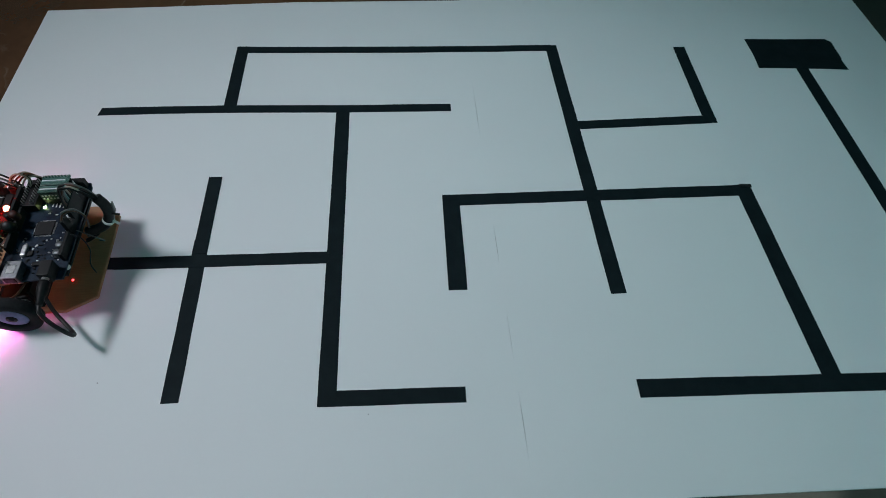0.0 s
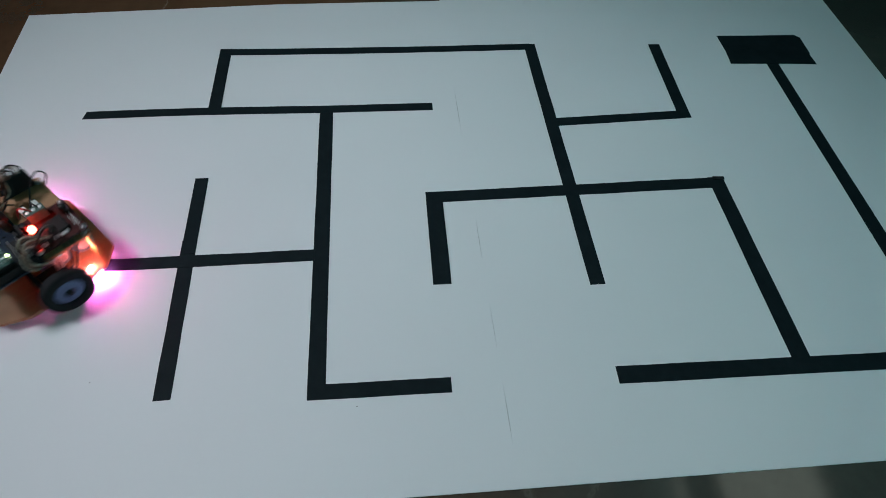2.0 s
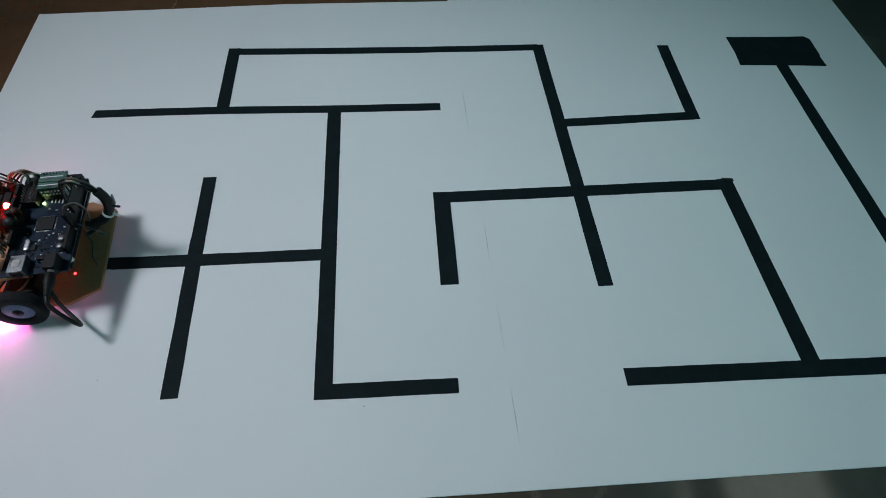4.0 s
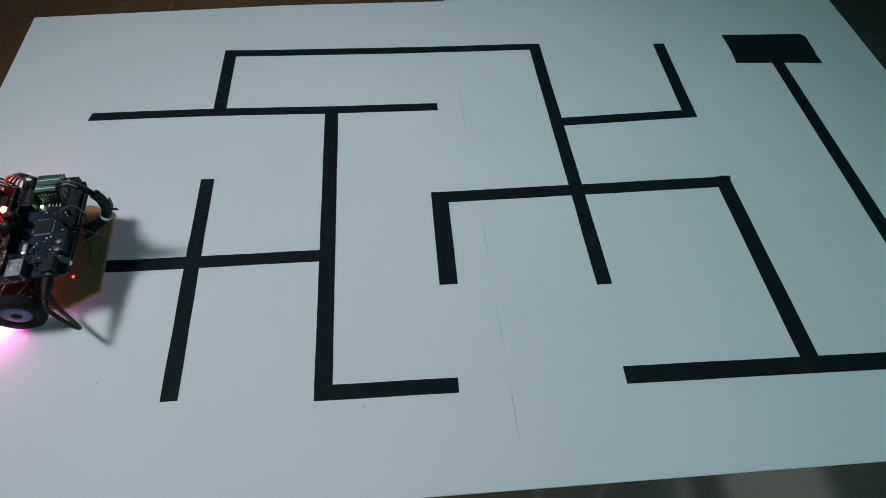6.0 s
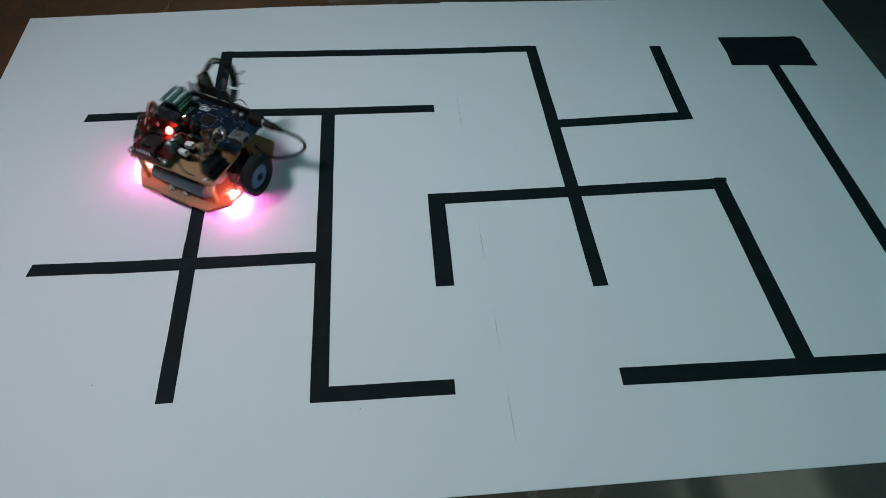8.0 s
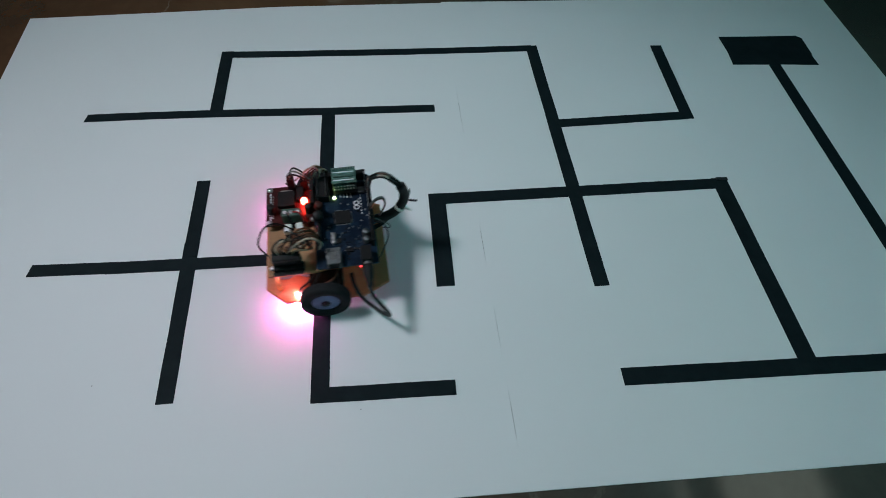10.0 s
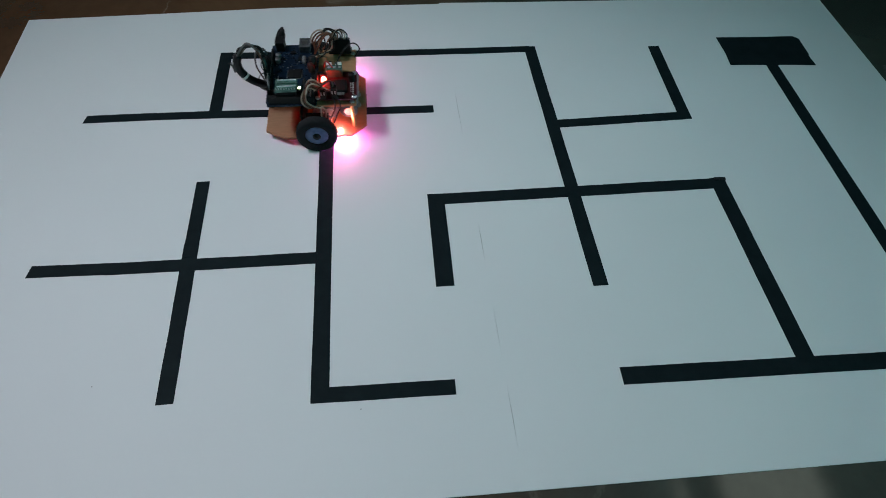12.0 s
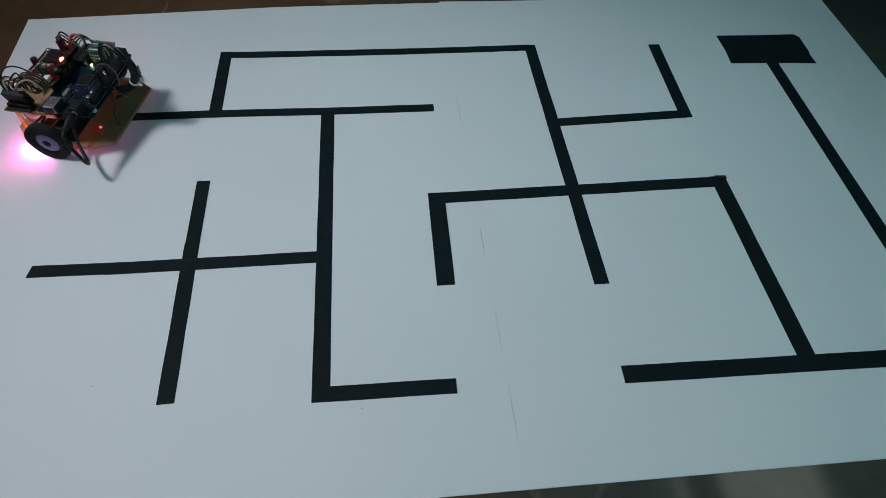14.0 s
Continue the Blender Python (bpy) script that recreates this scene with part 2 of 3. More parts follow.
X0, X1, Y0, Y1, TOP = -2.3, 1.5, -1.7, 1.75, 3.3


def room():
    floor = part("floor", boxed(((X0 + X1) / 2, (Y0 + Y1) / 2, FLOOR_Z - 0.05), (X1 - X0 + 0.4, Y1 - Y0 + 0.4, 0.1)), MARBLE)
    tagged(floor, "polished dark brown marble floor with pale veins, teal light painted in to the right", "floor", kind="structure")
    ceiling = part("ceiling", boxed(((X0 + X1) / 2, (Y0 + Y1) / 2, TOP + 0.06), (X1 - X0 + 0.4, Y1 - Y0 + 0.4, 0.12)), CEILING)
    tagged(ceiling, "plain white painted ceiling", "ceiling", kind="structure")
    high, mid = TOP - FLOOR_Z, (TOP + FLOOR_Z) / 2
    for name, c, size in (
            ("wall_west", (X0 - 0.1, (Y0 + Y1) / 2, mid), (0.2, Y1 - Y0 + 0.4, high)),
            ("wall_south", ((X0 + X1) / 2, Y0 - 0.1, mid), (X1 - X0, 0.2, high)),
            ("wall_north", ((X0 + X1) / 2, Y1 + 0.1, mid), (X1 - X0, 0.2, high))):
        tagged(part(name, boxed(c, size), WALL), "plain grey-green painted wall", "wall", kind="structure")
    # the window wall: low window added for teal fill, tall narrow one for reflections
    wy0, wy1, wz0, wz1 = -1.3, -0.14, 0.9, 1.72
    vy0, vy1, vz0, vz1 = 0.02, 0.72, 1.44, 3.22
    bm = bmesh.new()
    for y0, y1, z0, z1 in (
            (Y0 - 0.2, wy0, FLOOR_Z, TOP), (wy1, vy0, FLOOR_Z, TOP), (vy1, Y1 + 0.2, FLOOR_Z, TOP),
            (wy0, wy1, FLOOR_Z, wz0), (wy0, wy1, wz1, TOP), (vy0, vy1, FLOOR_Z, vz0), (vy0, vy1, vz1, TOP)):
        box(bm, (X1 + 0.1, (y0 + y1) / 2, (z0 + z1) / 2), (0.2, y1 - y0, z1 - z0))
    tagged(part("wall_east", bm, WALL), "plain grey-green painted wall with openings for two added windows", "wall", kind="structure")
    for name, y0, y1, z0, z1, rail, deep, label in (
            ("fill_window", wy0, wy1, wz0, wz1, 1.13, 0.07, "unseen dark wooden window added for the teal fill"),
            ("mirrored_window", vy0, vy1, vz0, vz1, 2.37, 0.25, "unseen tall narrow window, its deep transom shaped for bands reflected in the floor")):
        window = tagged(new(name), label, "window", kind="structure")
        y = (y0 + y1) / 2
        for piece, c, size in (
                ("window_sill", (X1 - 0.03, y, z0 - 0.02), (0.16, y1 - y0 + 0.1, 0.04)),
                ("transom", (X1 - 0.05, y, rail), (0.05, y1 - y0, deep)),
                ("head_rail", (X1 - 0.05, y, z1 - 0.03), (0.05, y1 - y0, 0.06)),
                ("mullion", (X1 - 0.09, y0 + 0.03, (z0 + z1) / 2), (0.03, 0.06, z1 - z0)),
                ("mullion", (X1 - 0.09, y1 - 0.03, (z0 + z1) / 2), (0.03, 0.06, z1 - z0))):
            part(piece, boxed(c, size, 0.004), FRAME_WOOD, window)
    # glowing panel added behind the low window
    sky = part("backdrop", boxed((X1 + 0.6, -1.15, 1.4), (0.02, 2.1, 2.2)), TEAL_PANEL)
    tagged(sky, "pale teal glow panel added behind the unseen window", "sky", kind="structure")
    # glowing panel added so the floor mirrors pale bands
    sky = part("backdrop", boxed((X1 + 0.6, 0.75, 2.5), (0.02, 1.7, 3.2)), GREY_PANEL)
    tagged(sky, "warm grey glow panel added to reflect in the floor", "sky", kind="structure")


room()


# ---- maze board and its tape ----
def seam(y):
    return 0.1613 - 0.0190 * (y + 0.08)


def maze_board():
    """Two sheets, butted on a seam that gapes a little in four places."""
    def gap(y):
        g = 0.000004
        for a, b, wide in ((0.300, 0.378, 0.0004), (0.128, 0.174, 0.0004), (0.034, 0.078, 0.0003), (-0.045, 0.002, 0.0004)):
            if a < y < b:
                g += wide * math.sin(math.pi * (y - a) / (b - a)) ** 0.7
        return g

    ys = [-0.0793 + (0.5555 + 0.0793) * i / 120 for i in range(121)]
    left = [(-0.357, -0.0793)] + [(seam(y), y) for y in ys[:-1]] + [(seam(0.553), 0.553), (-0.066, 0.549), (-0.215, 0.540), (-0.3772, 0.5310), (-0.3726, 0.400)]
    right = [(0.6990, -0.0786), (0.6990, 0.385), (0.6980, 0.5560), (0.2410, 0.5545)] + [(seam(y) + gap(y), y) for y in ys[::-1]]
    root = tagged(new("maze_board"), "large white board of two joined sheets, laid on the floor", "board")
    part("sheet", prism(bmesh.new(), left, FLOOR_Z, 0.0, 0.0002), BOARD, root)
    part("sheet", prism(bmesh.new(), right, FLOOR_Z, 0.0, 0.0002), BOARD, root)


def strip(x0, y0, x1, y1, width, lift, skew0=0.0, skew1=0.0, label="matt black tape strip stuck on the white board", seed=0, bow=0.0, reach=1.0):
    """A strip of tape along a line, with hand-cut ends and a slightly wandering edge."""
    rng = random.Random(seed)
    a, b = Vector((x0, y0)), Vector((x1, y1))
    d = b - a
    n = max(3, int(d.length / 0.03))
    d.normalize()
    s = Vector((-d.y, d.x)) * width / 2
    one, two = [], []
    for i in range(n + 1):
        c = a.lerp(b, i / n) + s.normalized() * bow * math.sin(math.pi * min(1.0, i / n / reach))
        end = d * (skew0 if i == 0 else skew1 if i == n else 0.0)
        wob = [rng.uniform(-0.00022, 0.00022) if 0 < i < n else 0.0 for _ in range(2)]
        one.append(c + s * (1 + wob[0] / width * 2) + end)
        two.append(c - s * (1 + wob[1] / width * 2) - end)
    outline = [tuple(v) for v in two + one[::-1]]
    ob = part("tape_strip", prism(bmesh.new(), outline, 0.0, 0.00018 + lift), TAPE)
    return tagged(ob, label, "tape", "maze lines")


maze_board()

# the lines of the maze: from, to, width, layer, slant of each end
for k, row in enumerate((
        (0.0072, 0.0000, 0.0041, 0.3374, 0.0148, 0.00000, 0, 0),
        (0.0000, 0.0059, 0.1173, 0.0052, 0.0131, 0.00012, 0, 0),
        (-0.1145, 0.0069, -0.1180, 0.1642, 0.0138, 0.00000, 0, 0),
        (-0.1176, 0.1483, -0.1188, 0.2422, 0.0130, 0.00048, 0, 0),
        (-0.2574, 0.1406, -0.1759, 0.1397, 0.0130, 0.00012, 0.001, 0),
        (-0.1898, 0.1394, 0.0000, 0.1408, 0.0127, 0.00036, 0, 0),
        (-0.2601, 0.3410, 0.1249, 0.3419, 0.0119, 0.00012, 0.001, 0),
        (-0.1211, 0.3450, -0.1218, 0.4547, 0.0141, 0.00024, 0, 0),
        (-0.1283, 0.4485, 0.2567, 0.4492, 0.0116, 0.00036, 0, 0),
        (0.2568, 0.4547, 0.2620, 0.0938, 0.0144, 0.00000, 0, 0),
        (0.1159, 0.2060, 0.4281, 0.2122, 0.0141, 0.00012, 0, 0),
        (0.1170, 0.2132, 0.1174, 0.1021, 0.0169, 0.00024, 0, 0),
        (0.4202, 0.2194, 0.4233, 0.0069, 0.0166, 0.00024, 0, 0),
        (0.2577, 0.0048, 0.5727, 0.0017, 0.0155, 0.00036, 0, 0),
        (0.2650, 0.3108, 0.4181, 0.3177, 0.0128, 0.00012, 0, 0),
        (0.4181, 0.3119, 0.4202, 0.4495, 0.0145, 0.00024, 0, 0),
        (0.5641, 0.4071, 0.5634, 0.0000, 0.0155, 0.00000, 0, 0),
)):
    bow, reach = {6: (0.0018, 0.65), 8: (-0.0016, 1.0)}.get(k, (0.0, 1.0))
    strip(*row, seed=k, bow=bow, reach=reach)
goal = part("goal_patch", prism(bmesh.new(), [(0.5095, 0.4076), (0.5480, 0.4064), (0.5900, 0.4050), (0.6222, 0.4030), (0.6214, 0.4230), (0.6232, 0.4246), (0.6236, 0.4420), (0.6244, 0.4582), (0.6182, 0.4644), (0.5650, 0.4642), (0.5113, 0.4651), (0.5118, 0.4330)], 0.0, 0.0005), TAPE)
tagged(goal, "solid black tape block at the end of the maze line", "tape", "maze lines")

fold = bmesh.new()
box(fold, (0.4232, 0.2174, 0.0010), (0.0130, 0.0042, 0.0012), 0.0005, (0, 4, 1))
tagged(part("tape_fold", fold, TAPE_GLOSS), "small folded end of black tape, slightly glossy", "tape", "maze lines")


def dirt():
    """Specks and faint rubbed marks on the sheets."""
    rng = random.Random(31)
    bm = bmesh.new()
    for x, y, r in ((0.0400, -0.0080, 0.0007), (-0.1740, 0.0260, 0.0006)):
        ring = [(x + r * rng.uniform(0.6, 1.2) * math.cos(a), y + r * rng.uniform(0.6, 1.2) * math.sin(a)) for a in (math.tau * i / 7 for i in range(7))]
        prism(bm, ring, 0.0, 0.00025)
    tagged(part("dirt_specks", bm, SPECK), "tiny dark specks of dirt on the white board", "dirt", kind="stuff")


dirt()


# ---- the robot: x forward, y to its left, origin on the ground under the axle ----
robot = tagged(new("robot_car"), "small two-wheeled plywood maze robot with bare electronics and glowing lights", "robot")
RADIUS, TRACK = 0.0215, 0.0628


def decks():
    low = [(-0.0515, -0.0385), (-0.0515, 0.0385), (-0.0350, 0.0545), (0.0330, 0.0560), (0.0560, 0.0440), (0.0560, -0.0440), (0.0330, -0.0560), (-0.0350, -0.0545)]
    part("lower_deck", prism(bmesh.new(), low[::-1], 0.0080, 0.0112, 0.0004), DECK, robot, "pale plywood lower deck with clipped corners")
    up = [(-0.0430, -0.0480), (-0.0430, 0.0445), (0.0040, 0.0445), (0.0040, -0.0465), (-0.0050, -0.0480)]
    part("upper_deck", prism(bmesh.new(), up[::-1], 0.0415, 0.0440, 0.0004), DECK_UP, robot, "brown plywood upper deck")
    part("board_carrier", boxed((0.0255, 0.0, 0.0428), (0.0430, 0.0850, 0.0025), 0.0004), BLACK, robot, "black plate under the controller board")
    for x, y in ((-0.0385, 0.0405), (-0.0395, -0.0405)):
        bm = bmesh.new()
        rod(bm, (x, y, 0.0112), (x + 0.001, y, 0.0415), 0.0022, 6)
        post = part("standoff", bm, BRASS, robot, "dull brass hexagonal standoff")
        part("screw", lathe(bmesh.new(), [(0, 0.0018), (0.0012, 0.0016), (0.0026, 0.0006), (0.0026, 0)], pose(x, y, 0.0440), 16), GREY_METAL, post, "steel screw head", True)
    # rear caster with its two bolts
    bm = bmesh.new()
    box(bm, (-0.0440, 0.0, 0.0068), (0.016, 0.030, 0.0024), 0.0006)
    lathe(bm, [(0, -0.0075), (0.003, -0.0068), (0.0056, -0.004), (0.0062, 0.0), (0.0056, 0.002), (0, 0.002)], pose(-0.0440, 0, 0.0076), 20)
    caster = part("caster", bm, BLACK, robot, "black ball caster under the tail")
    for y in (0.0085, -0.0085):
        bm = bmesh.new()
        lathe(bm, [(0, 0.0058), (0.0016, 0.0056), (0.0018, 0.005), (0.0018, 0.0026), (0.0034, 0.0024), (0.0034, 0)], pose(-0.0425, y, 0.0112), 6)
        part("bolt", bm, GREY_METAL, caster, "steel bolt with its nut")


def wheel(side):
    """One wheel in its own space, axle along y, outer face towards side."""
    m = pose(0, 0, 0, -90 * side, 0, 0)
    hub = part("wheel", lathe(bmesh.new(), [(0, 0.0054), (0.0016, 0.0054), (0.0018, 0.0046), (0.0040, 0.0046), (0.0042, 0.0038), (0.0042, -0.0046), (0, -0.0046)], m, 24), BLACK, robot, "", True)
    prof = [(0.0150, -0.0046), (0.0196, -0.0048), (0.0210, -0.0040), (0.0215, -0.0022), (0.0215, 0.0022), (0.0210, 0.0040), (0.0196, 0.0048), (0.0140, 0.0046), (0.0122, 0.0036), (0.0118, 0.0020), (0.0118, -0.0030), (0.0150, -0.0046)]
    bm = lathe(bmesh.new(), prof, m, 48)
    part("tyre", bm, RUBBER, hub, "smooth black rubber tyre", True)
    bm = lathe(bmesh.new(), [(0.0042, 0.0040), (0.0105, 0.0034), (0.0119, 0.0026), (0.0119, -0.0030), (0.0042, -0.0030), (0.0042, 0.0040)], m, 40)
    part("rim", bm, RIM_BLUE, hub, "grey-blue plastic rim disc", True)
    return hub


def motors():
    for s in (1, -1):
        bm = bmesh.new()
        box(bm, (0.0, s * 0.0480, 0.0185), (0.0150, 0.0100, 0.0130), 0.0006)
        rod(bm, (0.0, s * 0.0430, 0.0185), (0.0, s * 0.0240, 0.0185), 0.0062, 20)
        gear = part("gear_motor", bm, GREY_METAL, robot, "small steel gear motor", True)
        part("shaft", rod(bmesh.new(), (0, s * 0.053, RADIUS), (0, s * 0.060, RADIUS), 0.0015), GREY_METAL, gear)
        bm = boxed((0.0, s * 0.0440, 0.0265), (0.024, 0.014, 0.0030), 0.0008)
        box(bm, (0.0105, s * 0.0440, 0.0190), (0.003, 0.014, 0.0150), 0.0006)
        box(bm, (-0.0105, s * 0.0440, 0.0190), (0.003, 0.014, 0.0150), 0.0006)
        part("bracket", bm, BLACK, gear, "black plastic motor bracket")
    # unseen plate added to stop the deck glow and darken the gap
    bm = boxed((0.0145, 0.0, 0.0235), (0.0030, 0.1020, 0.0245), 0.0006)
    part("shade_plate", bm, BLACK, robot, "black plate added between the decks to keep the nose in shade")
    # cells between the decks
    cell = part("battery_cell", rod(bmesh.new(), (-0.0330, 0.0290, 0.0215), (-0.0350, -0.0320, 0.0215), 0.0098, 32, 0.12), CELL, robot, "slate-blue wrapped battery cell", True)
    part("cell_cap", rod(bmesh.new(), (-0.0330, 0.0288, 0.0215), (-0.0329, 0.0304, 0.0215), 0.0050, 20), GREY_METAL, cell)
    cell = part("battery_cell", rod(bmesh.new(), (-0.0125, 0.0290, 0.0215), (-0.0145, -0.0320, 0.0215), 0.0098, 32, 0.12), CELL, robot, "slate-blue wrapped battery cell", True)
    part("cell_cap", rod(bmesh.new(), (-0.0125, 0.0288, 0.0215), (-0.0124, 0.0304, 0.0215), 0.0050, 20), GREY_METAL, cell)


def under_lights():
    """Two magenta lights at the flanks, ahead of the tail corners, and the sensor board below the nose."""
    for s in (1, -1):
        bm = lathe(bmesh.new(), [(0, 0.0022), (0.0016, 0.0026), (0.0025, 0.0042), (0.0025, 0.0078), (0, 0.0079)], pose(-0.0265, s * 0.0530, 0), 16)
        part("flank_light", bm, LED_MAGENTA, robot, "glowing magenta light under the deck edge", True)
        # second emitter added to spread the flank light's glow over the deck
        bm = lathe(bmesh.new(), [(0, 0), (0.0012, 0.0004), (0.0016, 0.0016), (0.0012, 0.0028), (0, 0.0032)], pose(-0.0238, s * 0.0490, 0.0118), 14)
        part("deck_fill", bm, DECK_FILL, robot, "orange-red emitter added for the flank light's glow on the lower deck", True)
    nose = [(0.0360, -0.0400), (0.0545, -0.0400), (0.0545, 0.0385), (0.0360, 0.0385)]
    board = part("line_sensor", prism(bmesh.new(), nose[::-1], 0.0064, 0.0080, 0.0003), SENSOR_BOARD, robot, "thin brown line sensor board under the nose")
    for i in range(8):
        part("sensor_eye", boxed((0.0480, -0.0300 + 0.00857 * i, 0.0055), (0.004, 0.003, 0.002), 0.0004), BLACK, board)
    part("indicator_light", boxed((0.0320, -0.0262, 0.0118), (0.0016, 0.0016, 0.0014), 0.0004), LED_RED_SMALL, robot, "small red indicator light")


def pin_row(bm, x0, y0, x1, y1, n, z0, z1, r=0.00035):
    for i in range(n):
        k = i / max(1, n - 1)
        box(bm, (x0 + (x1 - x0) * k, y0 + (y1 - y0) * k, (z0 + z1) / 2), (2 * r, 2 * r, z1 - z0))
    return bm


def controller():
    """The long blue controller board across the front half of the upper deck."""
    rng = random.Random(4)
    z = 0.0500
    outline = [(-0.0030, -0.0500), (0.0485, -0.0500), (0.0485, 0.0440), (0.0465, 0.0500), (-0.0030, 0.0500)]
    board = part("controller_board", prism(bmesh.new(), outline[::-1], z - 0.0016, z), PCB_BLUE, robot, "long blue controller circuit board")
    for x, y in ((0.002, -0.036), (0.046, -0.036), (0.002, 0.043), (0.045, 0.041)):
        part("board_spacer", rod(bmesh.new(), (x, y, 0.0440), (x, y, z - 0.0016), 0.0024, 10), WHITE_NYLON, board)
    # socket strips along both long edges and the double row at the left end
    for x, y0, y1 in ((0.0010, -0.0230, -0.0030), (0.0010, -0.0010, 0.0190), (0.0010, 0.0210, 0.0400), (0.0455, -0.0330, -0.0090), (0.0455, -0.0070, 0.0130), (0.0455, 0.0150, 0.0350)):
        bm = boxed((x, (y0 + y1) / 2, z + 0.0042), (0.0025, y1 - y0, 0.0084), 0.0003)
        part("socket_strip", bm, BLACK, board, "black pin socket strip")
    bm = boxed((0.0220, 0.0460, z + 0.0042), (0.0460, 0.0050, 0.0084), 0.0003)
    strip_end = part("socket_strip", bm, BLACK, board, "black double pin socket strip")
    bm = pin_row(bmesh.new(), 0.0020, 0.0225, 0.0020, 0.0470, 10, z + 0.004, z + 0.0120)
    pin_row(bm, 0.0090, 0.0225, 0.0090, 0.0470, 10, z + 0.004, z + 0.0120)
    part("pin_row", bm, SOLDER, board, "two rows of bright header pins")
    part("pin_base", boxed((0.0055, 0.0350, z + 0.0040), (0.0125, 0.0290, 0.0076), 0.0003), BLACK, board, "black header block")
    # chips
    chip = part("main_chip", boxed((0.0215, 0.0010, z + 0.0008), (0.0140, 0.0140, 0.0014), 0.0003), BLACK, board, "square black processor chip")
    bm = bmesh.new()
    for i in range(18):
        o = -0.0061 + 0.0122 * i / 17
        for s in (1, -1):
            box(bm, (0.0215 + o, 0.0010 + s * 0.0076, z + 0.0003), (0.0003, 0.0014, 0.0003))
            box(bm, (0.0215 + s * 0.0076, 0.0010 + o, z + 0.0003), (0.0014, 0.0003, 0.0003))
    part("chip_legs", bm, SOLDER, chip)
    part("usb_chip", boxed((0.0165, -0.0240, z + 0.0007), (0.0050, 0.0050, 0.0010), 0.0002), BLACK, board)
    part("crystal", boxed((0.0125, -0.0215, z + 0.0016), (0.0042, 0.0110, 0.0032), 0.0012), SOLDER, board, "bright metal crystal can")
    part("regulator", boxed((0.0250, -0.0350, z + 0.0009), (0.0062, 0.0036, 0.0016), 0.0002), BLACK, board)
    for x, y in ((0.0400, -0.0195), (0.0400, -0.0272)):
        bm = lathe(bmesh.new(), [(0.0031, 0), (0.0031, 0.0008), (0.0030, 0.0050), (0.0026, 0.0055), (0, 0.0055)], pose(x, y, z), 20)
        can = part("capacitor", bm, PORT, board, "small silver can capacitor", True)
        part("capacitor_foot", boxed((x, y, z + 0.0005), (0.0064, 0.0064, 0.0010), 0.0003), BLACK, can)
    part("reset_button", boxed((0.0400, 0.0300, z + 0.0015), (0.0060, 0.0060, 0.0030), 0.0004), SOLDER, board)
    # scattered small soldered pieces and printed marks
    bm, bw = bmesh.new(), bmesh.new()
    for i in range(64):
        x, y = rng.uniform(0.006, 0.043), rng.uniform(-0.046, 0.036)
        if abs(x - 0.0215) < 0.010 and abs(y - 0.001) < 0.010:
            continue
        long = rng.choice((0, 1))
        box(bm if i % 3 else bw, (x, y, z + 0.0004), (0.0018 if long else 0.0009, 0.0009 if long else 0.0018, 0.0007))
    for i in range(70):
        x, y = rng.uniform(0.005, 0.044), rng.uniform(-0.046, -0.008)
        if abs(x - 0.0215) < 0.010 and y > -0.010:
            continue
        box(bm if i % 2 else bw, (x, y, z + 0.0003), (rng.choice((0.0006, 0.0013)), rng.choice((0.0006, 0.0013)), 0.0006))
    tagged(part("small_components", bm, BLACK, board), kind="stuff")
    tagged(part("solder_joints", bw, SOLDER, board), kind="stuff")
    bm = bmesh.new()
    for y in (0.0113, 0.0163):
        lathe(bm, [(0.0016, 0.0001), (0.0016, 0.0002), (0.0027, 0.0002), (0.0027, 0.0001)], pose(0.0345, y, z), 20)
    for i in range(9):
        box(bm, (0.0385, 0.004 + 0.0035 * i, z + 0.0001), (0.0007, 0.0022, 0.0002))
    for i in range(4):
        box(bm, (0.0300 - 0.003 * i, 0.0260, z + 0.0001), (0.0010, 0.0062 - 0.001 * i, 0.0002))
    part("printed_mark", bm, SILK, board, "white printed marks")
    part("power_light", boxed((0.0155, 0.0238, z + 0.0010), (0.0018, 0.0022, 0.0012), 0.0004), LED_GREEN, board, "pale green power light")
    # ports on the right-hand end
    usb = part("usb_port", boxed((0.0120, -0.0435, z + 0.0039), (0.0118, 0.0160, 0.0078), 0.0005), PORT, board, "silver square data port")
    part("port_mouth", boxed((0.0120, -0.0516, z + 0.0039), (0.0086, 0.0012, 0.0056), 0.0008), BLACK, usb)
    part("port_mark", boxed((0.0120, -0.0435, z + 0.0079), (0.0060, 0.0070, 0.0003)), GREY_METAL, usb)
    jack = part("power_jack", boxed((0.0386, -0.0455, z + 0.0052), (0.0090, 0.0140, 0.0110), 0.0008), BLACK, board, "black barrel power jack")
    return board


